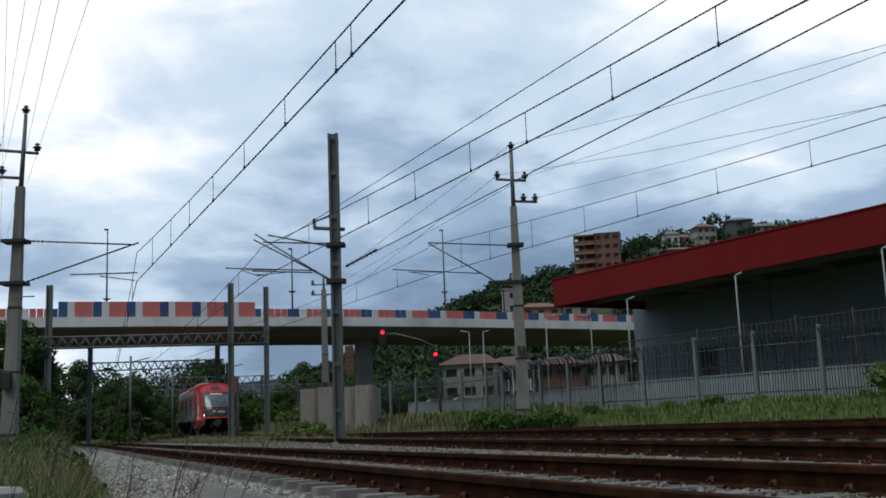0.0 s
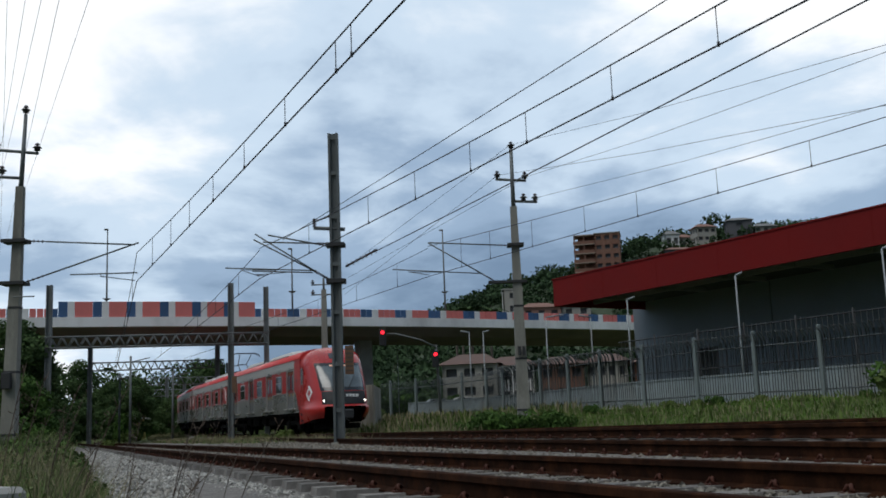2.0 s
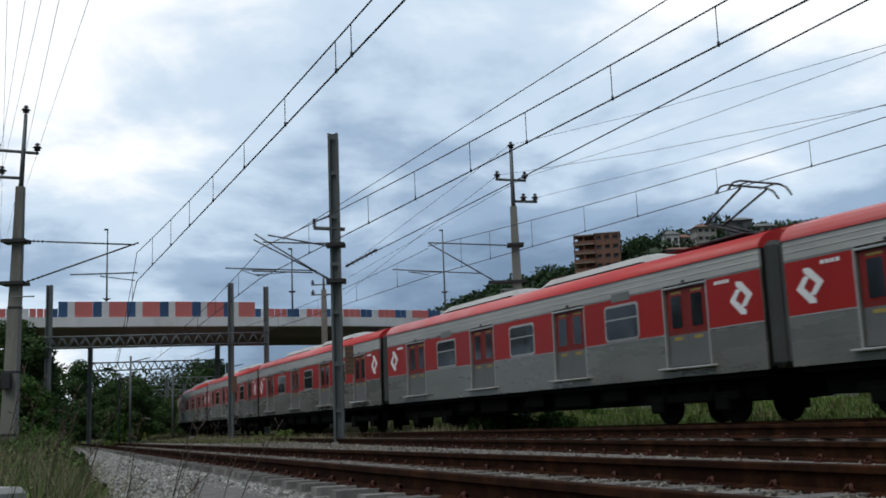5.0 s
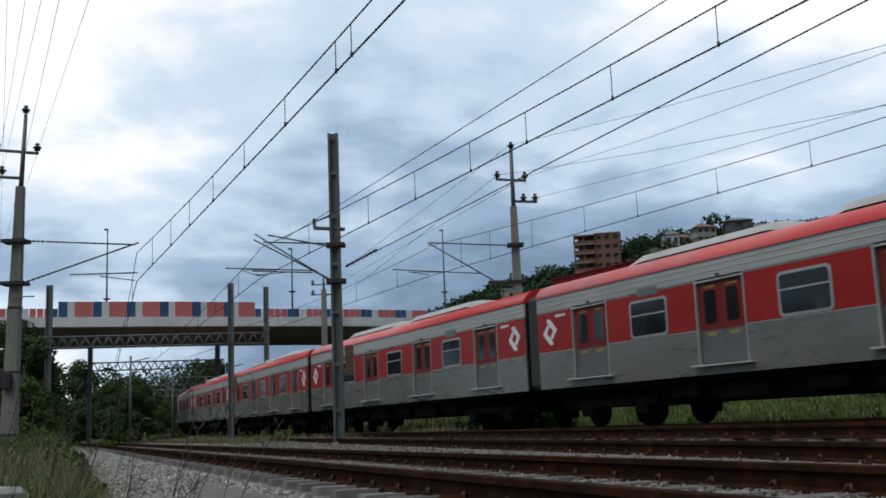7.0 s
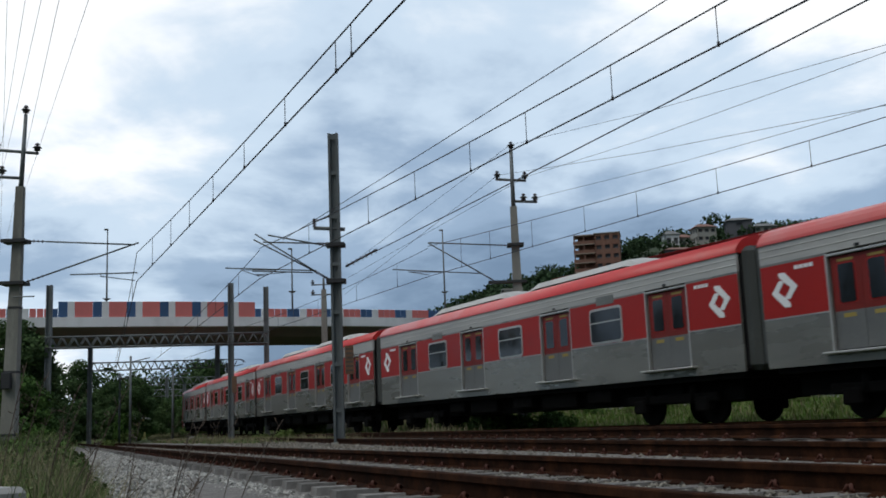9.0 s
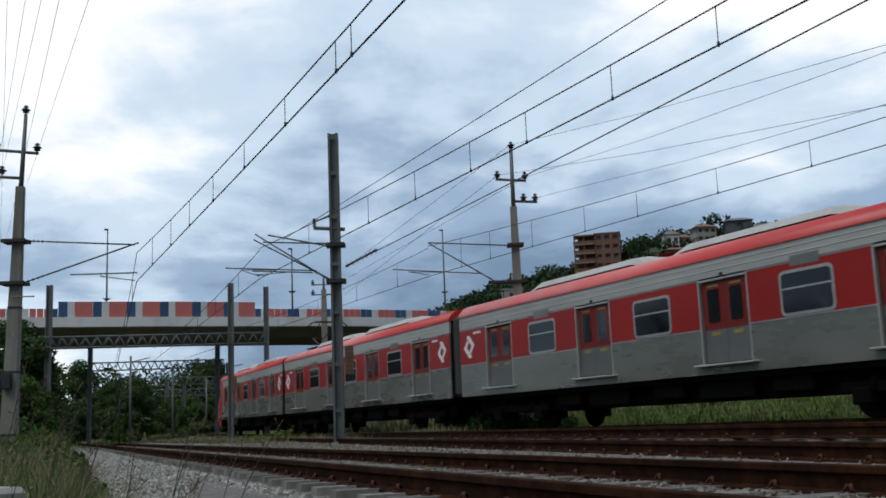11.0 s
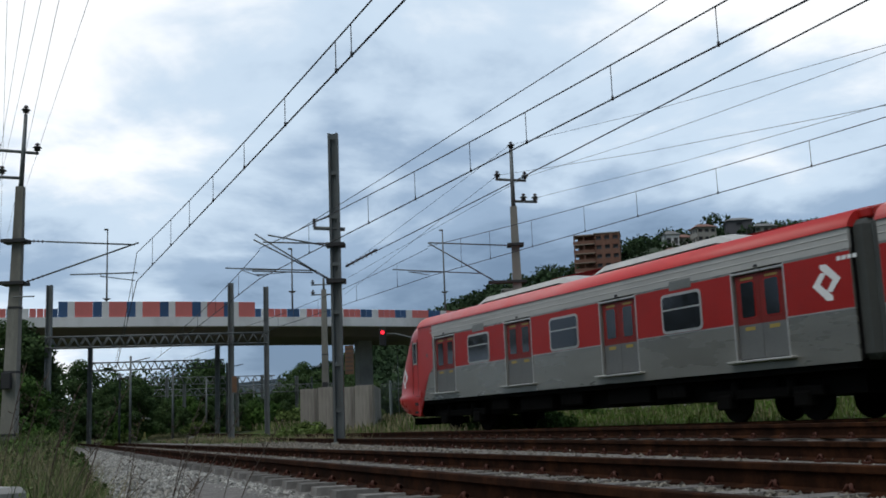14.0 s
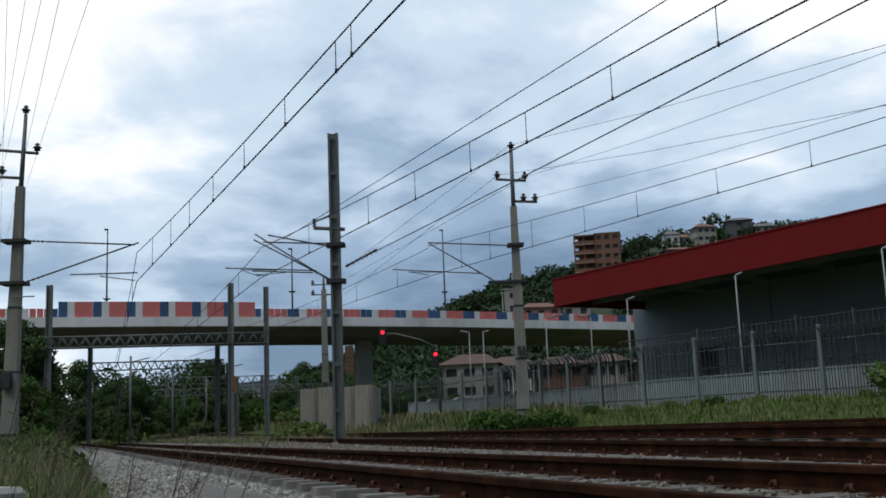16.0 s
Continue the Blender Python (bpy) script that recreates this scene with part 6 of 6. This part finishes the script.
        cs.append((x, y, RN.uniform(0.08, 0.86) * skyline(x / y) * y, RN.uniform(1.5, 2.6)))
    me = leaf_cloud(52000, cs, (0.2, 0.45), "leaf_b", 0.9)
    me.name = "tree_belt"
    tagged(new("tree_belt", me), "low dark belt of trees beyond the yard", "woods", kind="stuff")


M["leaf_c"] = material("leaf_c", (0.115, 0.160, 0.045), 0.9, 0, 0.3, 0.8, 12, 0, spec=0.12, per_island=0.4)
M["herb"] = material("herb", (0.115, 0.165, 0.055), 0.85, 0, 0.35, 1.2, 12, 0, (0.13, 0.11, 0.05), 0.6, spec=0.15, per_island=0.55)
M["verge"] = material("verge", (0.090, 0.165, 0.030), 0.9, 0, 0.35, 0.4, 12, 0, (0.055, 0.085, 0.022), 0.8, spec=0.1, per_island=0.5)
M["stalk"] = material("stalk", (0.075, 0.05, 0.034), 0.85, 0, 0.3, 3, 30, 0)
grasses()
line_weeds()
stalks()
woods()


# ---- hill with houses ----
def hill_z(x, y):
    """Wooded hill to the far right of the overpass, falling to the yard."""
    crest = ((-60, 8), (-30, 20), (-10, 30), (2, 36), (12, 40), (27, 45), (41, 47), (60, 54), (70, 56.5), (90, 58), (130, 58), (400, 50))
    ridge = crest[0][1]
    for (a, za), (b, zb) in zip(crest, crest[1:]):
        if a <= x <= b:
            ridge = za + (zb - za) * (x - a) / (b - a)
    rise = min(1.0, max(0.0, (y - 150) / 195))
    s = rise * rise * (3 - 2 * rise)
    return ridge * s + 1.0 * noise.noise((x * 0.03, y * 0.03, 2))


def hill():
    bm = bmesh.new()
    xs, ys = [-40 + 7 * k for k in range(40)], [140 + 9 * k for k in range(36)]
    g = [[bm.verts.new((x, y, hill_z(x, y) if y < 345 else hill_z(x, 345) - 0.2 * (y - 345))) for x in xs] for y in ys]
    for a, b in zip(g, g[1:]):
        for k in range(len(xs) - 1):
            bm.faces.new((a[k], a[k + 1], b[k + 1], b[k])).smooth = True
    tagged(part("hill", bm, "hill_green"), "wooded hill with houses above the railway", "hill", kind="structure")
    # woods on it
    cs = []
    for _ in range(1150):
        x, y = RN.uniform(-36, 150), RN.uniform(165, 335)
        r = RN.uniform(2.0, 4.0)
        z = hill_z(x, y) + r * 0.35
        # clearings in front of the houses
        if 34 < x < 56 and 200 < y < 312 and z + r > 41.5:
            continue
        if x >= 56 and y < 312 and z + r > (46.0 if x < 72 else 49.5):
            continue
        if 8 < x < 42 and y < 266 and (y > 232 or z + r > 22):
            continue
        cs.append((x, y, z, r))
    for x in np.arange(-2, 75, 2.2):
        y = 342 + RN.uniform(-8, 8)
        r = RN.uniform(1.8, 3.8)
        cs.append((x, y, hill_z(x, y) + RN.uniform(0.5, 2.6), r))
    for x, y, z, r in ((79.5, 308, 57.5, 2.4), (81.5, 309, 58.5, 2.6), (84.5, 309, 58.0, 2.2), (52, 306, 47, 3.0), (55, 304, 49, 3.2), (58.5, 304, 48, 3.0), (61, 303, 46, 2.6), (66, 299, 48.5, 2.2), (86.5, 297, 52, 2.2), (89, 297, 52.5, 2.0), (77.5, 297, 50.5, 1.6), (63.5, 298, 49.0, 2.6), (66.5, 297, 48.6, 2.2), (70.0, 298, 49.5, 2.0), (72.5, 297, 48.8, 1.8), (58, 300, 50.5, 2.6), (62, 302, 50.8, 2.0), (81.2, 296, 51.0, 1.8), (96.0, 298, 51.5, 1.6), (100.5, 299, 51.0, 1.8)):
        cs.append((x, y, z, r))
    me = leaf_cloud(125000, cs, (0.35, 0.8), "leaf_far", 0.85)
    me.name = "hill_woods"
    tagged(new("hill_woods", me), "dense dark green trees covering the hill", "woods", kind="stuff")
    # ridges far away, their bluish haze put into the colour
    for lab, y0, sc, base in (("distant forested ridge, blue-green with haze in its colour", 1500, 1.0, 0), ("hills at the horizon, blue haze in their colour", 2400, 1.5, 20)):
        bm = bmesh.new()
        rows = []
        for k in range(90):
            x = -1500 * sc + 34 * sc * k
            peak = (62 + 26 * noise.noise((x * 0.004, y0, 0)) + 12 * noise.noise((x * 0.015, y0, 1))) * sc + base
            if y0 == 1500:
                peak += 45 * math.exp(-((x / y0 + 0.10) / 0.05) ** 2)
            if x < -360 * sc:
                peak *= 0.8
            rows.append((bm.verts.new((x, y0 - 250, -5)), bm.verts.new((x, y0, peak)), bm.verts.new((x, y0 + 200, -5))))
        for a, b in zip(rows, rows[1:]):
            bm.faces.new((a[0], b[0], b[1], a[1])).smooth = True
            bm.faces.new((a[1], b[1], b[2], a[2])).smooth = True
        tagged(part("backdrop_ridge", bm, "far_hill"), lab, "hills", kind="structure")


def house(label, x, y, z, w, d, h, wall, roof=None, storeys=2, bays=3, turn=0.0, pitch=1.4, far=1.0):
    e = thing("house", Matrix.Translation(EYE) @ Matrix.Scale(far, 4) @ Matrix.Translation(-EYE) @ Matrix.Translation((x, y, z)) @ pose(0, 0, 0, 0, 0, turn), label, "house", "houses on the slope")
    sh = h / storeys
    # walls as piers and bands round real openings on two faces
    for name, L, m in (("front_wall", w, Matrix.Identity(4)), ("side_wall", d, Matrix.Translation((0, d, 0)) @ pose(0, 0, 0, 0, 0, -90))):
        bm = bmesh.new()
        for f in range(storeys):
            z0 = f * sh
            zs0, zs1 = z0 + sh * 0.32, z0 + sh * 0.76
            box(bm, 0, L, 0, 0.25, z0, zs0)
            box(bm, 0, L, 0, 0.25, zs1, z0 + sh)
            px = 0.0
            for b in range(bays):
                c = L * (b + 0.5) / bays
                ww = min(0.75, L / bays * 0.3)
                box(bm, px, c - ww, 0, 0.25, zs0, zs1)
                px = c + ww
            box(bm, px, L, 0, 0.25, zs0, zs1)
        o = part(name, bm, wall, e)
        o.matrix_basis = m
    part("dark_interior", boxed(0.3, w - 0.3, 0.5, d - 0.3, -6, h - 0.1), "house_dark", e)
    part("rear_wall", boxed(0.0, w, d - 0.25, d, -6, h), wall, e)
    part("end_wall", boxed(w - 0.25, w, 0.25, d - 0.25, -6, h), wall, e)
    part("footing", boxed(0.0, w, 0.0, d - 0.3, -6, 0.0), wall, e)
    if roof:
        bm = bmesh.new()
        o = 0.5
        a = [bm.verts.new(p) for p in ((-o, -o, h), (w + o, -o, h), (w + o, d + o, h), (-o, d + o, h))]
        b = [bm.verts.new(p) for p in ((w * 0.25, d / 2, h + pitch), (w * 0.75, d / 2, h + pitch))]
        for f in ((a[0], a[1], b[1], b[0]), (a[1], a[2], b[1]), (a[2], a[3], b[0], b[1]), (a[3], a[0], b[0]), (a[3], a[2], a[1], a[0])):
            bm.faces.new(f)
        part("roof", bm, roof, e)
    else:
        part("roof_slab", boxed(-0.2, w + 0.2, -0.2, d + 0.2, h, h + 0.25), "house_light", e)
    return e


def block_of_flats():
    """Unfinished brick block with open slabs at its left face."""
    x, y, z = 44.0, 300.0, 41.6
    w, d, n, sh = 7.2, 8.0, 5, 2.70
    e = house("unfinished red brick block with concrete floor slabs", x, y, z - 1.2, w, d, n * sh, "brick", None, n, 3, -12)
    for k in range(n + 1):
        part("floor_slab", boxed(-6.2, 0.0, 0.6, 7.0, k * sh - 0.15, k * sh + 0.12), "slab", e)
    for k in range(n):
        part("parapet", boxed(-6.2, -0.1, 0.6, 0.8, k * sh + 0.12, k * sh + 1.0), "brick", e)
        part("parapet", boxed(-6.2, -6.0, 0.8, 7.0, k * sh + 0.12, k * sh + 1.0), "brick", e)
        for px in (-6.1, -3.3):
            part("column", boxed(px, px + 0.35, 0.85, 1.2, k * sh, k * sh + sh - 0.15), "brick", e)
        part("inner_wall", boxed(-5.0, 0.0, 3.0, 3.2, k * sh + 0.12, k * sh + sh - 0.15), "brick", e)


def town():
    block_of_flats()
    house("cream house with dark window openings on the hilltop", 74.0, 300, 50.2, 5.8, 6, 4.6, "house_light", "tile_roof", 2, 3, 8)
    house("dark grey house beside a cream one", 82.6, 300, 50.6, 7.2, 8, 5.6, "house_dark", "house_roof_grey", 2, 1, -10)
    house("light grey hilltop house", 91.6, 303, 50.6, 6.6, 7, 4.2, "house_light", "house_roof_grey", 2, 3, 0)
    house("small white house among trees", 65.6, 305, 49.6, 4.2, 5, 4.2, "par_white", "house_roof_grey", 1, 2, 0)
    house("small cream house among trees", 70.4, 306, 49.0, 3.6, 5, 3.8, "house_light", "tile_roof", 1, 2, 5)
    house("orange-tiled house lower on the slope", 62.3, 290, 43.6, 9.0, 6, 3.2, "house_dark", "tile_roof", 1, 3, 4, 1.1)
    house("pink-walled house at the hill foot", 18.3, 250, 22.0, 9.5, 7, 5.8, "house_pink", "tile_roof", 2, 3, 6)
    house("grey house beside the pink one", 28.0, 252, 22.0, 7.0, 7, 6.0, "house_light", "tile_roof", 2, 2, -4)
    house("grey unplastered house behind the pole", 13.4, 240, 22.0, 4.5, 6, 9.0, "house_light", None, 3, 1, 0)
    house("low brown house with tiled roof", 32.0, 260, 22.5, 10.0, 6, 3.5, "house_dark", "tile_roof", 1, 3, 4, 1.2)
    house("hilltop house with red roof", 102.2, 300, 50.4, 8.0, 6, 3.0, "house_light", "tile_roof", 1, 3, 4)
    # the street behind the overpass
    house("white two-storey house with brown tiled roof behind fence", -0.6, 116, 3.2, 6.0, 7, 4.0, "house_light", "tile_dark", 2, 3, -8, 1.3, 1.3)
    house("white house with dark window openings", 4.6, 118, 2.4, 5.0, 7, 4.6, "par_white", "tile_dark", 2, 4, -4, 1.2, 1.3)
    house("low brick house behind the fence", 9.8, 112, 2.6, 4.6, 7, 4.0, "brick", "tile_dark", 2, 3, -5, 1.0, 1.3)
    house("grey rendered house with small windows behind fence", 14.8, 112, 2.4, 4.2, 7, 4.3, "house_light", "tile_dark", 2, 4, -8, 1.0, 1.3)
    house("brown brick house behind the fence", 19.4, 110, 2.4, 5.6, 7, 4.0, "brick", "tile_dark", 2, 4, -8, 1.1, 1.3)
    house("yellowish hut in the trackside scrub", -41.0, 128, 0.3, 3.2, 4, 2.6, "house_yellow", "house_roof_grey", 1, 2, 0, 0.6)


M["hill_green"] = material("hill_green", (0.035, 0.055, 0.022), 0.95, 0, 0.35, 0.1, 1.5, 0.3)
M["tile_dark"] = material("tile_dark", (0.12, 0.07, 0.055), 0.9, 0, 0.25, 0.6, 6, 0.2, (0.08, 0.06, 0.05), 0.6)
M["slab"] = material("slab", (0.34, 0.26, 0.21), 0.9, 0, 0.15, 0.5, 6, 0.1)
M["house_roof_grey"] = material("house_roof_grey", (0.17, 0.17, 0.165), 0.9, 0, 0.2, 0.6, 6, 0.2)
M["house_pink"] = material("house_pink", (0.36, 0.20, 0.16), 0.9, 0, 0.15, 0.5, 6, 0.1, (0.25, 0.16, 0.13), 0.5)
M["house_yellow"] = material("house_yellow", (0.42, 0.34, 0.10), 0.9, 0, 0.15, 0.5, 6, 0.1)
hill()
town()


def foreground_kerb():
    bm = bmesh.new()
    box(bm, -1.6, 0.0, -1.2, 0.0, -0.05, 0.365, 0.03)
    o = part("concrete_block", bm, "concrete")
    o.matrix_basis = pose(-2.29, 5.8, 0, 0, 0, -38)
    tagged(o, "worn grey concrete slab corner in the grass", "concrete slab")


foreground_kerb()


# ---- parked cars on the street behind the fence ----
def parked_cars():
    prof = [(-2.05, 0.35), (-2.1, 0.75), (-1.75, 0.92), (-1.15, 0.98), (-0.55, 1.45), (0.75, 1.45), (1.45, 0.95), (2.0, 0.88), (2.1, 0.55), (2.05, 0.35)]
    for i, (x, y, turn, mat, lab) in enumerate(((1.2, 92, 8, "par_white", "parked white hatchback behind the fence"), (4.6, 90, 5, "house_dark", "parked dark sedan behind the fence"), (8.6, 86, -20, "car_silver", "parked silver car behind the fence"), (11.2, 84, -30, "par_white", "parked white car behind the fence"), (14.4, 88, -25, "house_dark", "parked black car behind the fence"), (-1.2, 95, 10, "car_silver", "parked silver hatchback behind the fence"))):
        z = 1.55
        e = thing("parked_car", pose(x, y, z, 0, 0, turn), lab, "car", "parked cars")
        bm = bmesh.new()
        plate(bm, prof, -0.85, 1.7)
        part("body", bm, mat, e)
        for yy in (-0.862, 0.852):
            bm = bmesh.new()
            plate(bm, [(-1.0, 1.0), (-0.5, 1.38), (0.7, 1.38), (1.25, 1.0)], yy, 0.01)
            part("side_window", bm, "glass_dark", e)
        for wx in (-1.3, 1.3):
            for yy in (-0.8, 0.8):
                bm = bmesh.new()
                tube(bm, [(wx, yy - 0.1, 0.32), (wx, yy + 0.1, 0.32)], 0.32, 12)
                part("wheel", bm, "black", e)
    pts = [(-8, 99, 0, radians(-12)), (3, 95, 0, radians(-22)), (12, 88.5, 0, radians(-40)), (22, 77, 0, radians(-50))]
    tagged(part("street", sweep([(-5, -0.2), (-5, 1.54), (6, 1.54), (6, -0.2)], pts), "asphalt"), "grey asphalt street behind the boundary wall", "road", kind="structure")


def palms():
    """Broad arching leaves of banana plants on the slope."""
    for x, y, s in ((3.2, 205, 1.0), (5.0, 206, 1.25), (7.0, 208, 0.9), (8.8, 207, 1.1), (2.0, 207, 0.8)):
        z = hill_z(x, y) + 7
        e = thing("banana_plant", pose(x, y, z), "banana plant with broad arching leaves", "plant", "banana plants")
        part("stem", tubed([(0, 0, -8), (0, 0, 6 * s)], 0.3, 6, 0.2), "bark", e)
        for k in range(8):
            a = 0.785 * k + RN.uniform(-0.2, 0.2)
            bm = bmesh.new()
            rows = []
            for f in (0, 0.25, 0.5, 0.75, 1.0):
                r, zz, w = 3.4 * s * f, 6 * s + 3.6 * s * f - 3.0 * s * f * f, 0.55 * s * math.sin(math.pi * (0.12 + 0.8 * f))
                c = Vector((math.cos(a) * r, math.sin(a) * r, zz))
                d = Vector((-math.sin(a), math.cos(a), 0)) * w
                rows.append((bm.verts.new(c - d), bm.verts.new(c + Vector((0, 0, 0.1))), bm.verts.new(c + d)))
            for p, q in zip(rows, rows[1:]):
                bm.faces.new((p[0], p[1], q[1], q[0]))
                bm.faces.new((p[1], p[2], q[2], q[1]))
            part("leaf", bm, "leaf_b", e)


M["asphalt"] = material("asphalt", (0.05, 0.05, 0.05), 0.9, 0, 0.2, 0.5, 20, 0.2)
M["car_silver"] = material("car_silver", (0.42, 0.43, 0.44), 0.3, 0.4, 0.05, 1, 20, 0)
parked_cars()
palms()


motions()
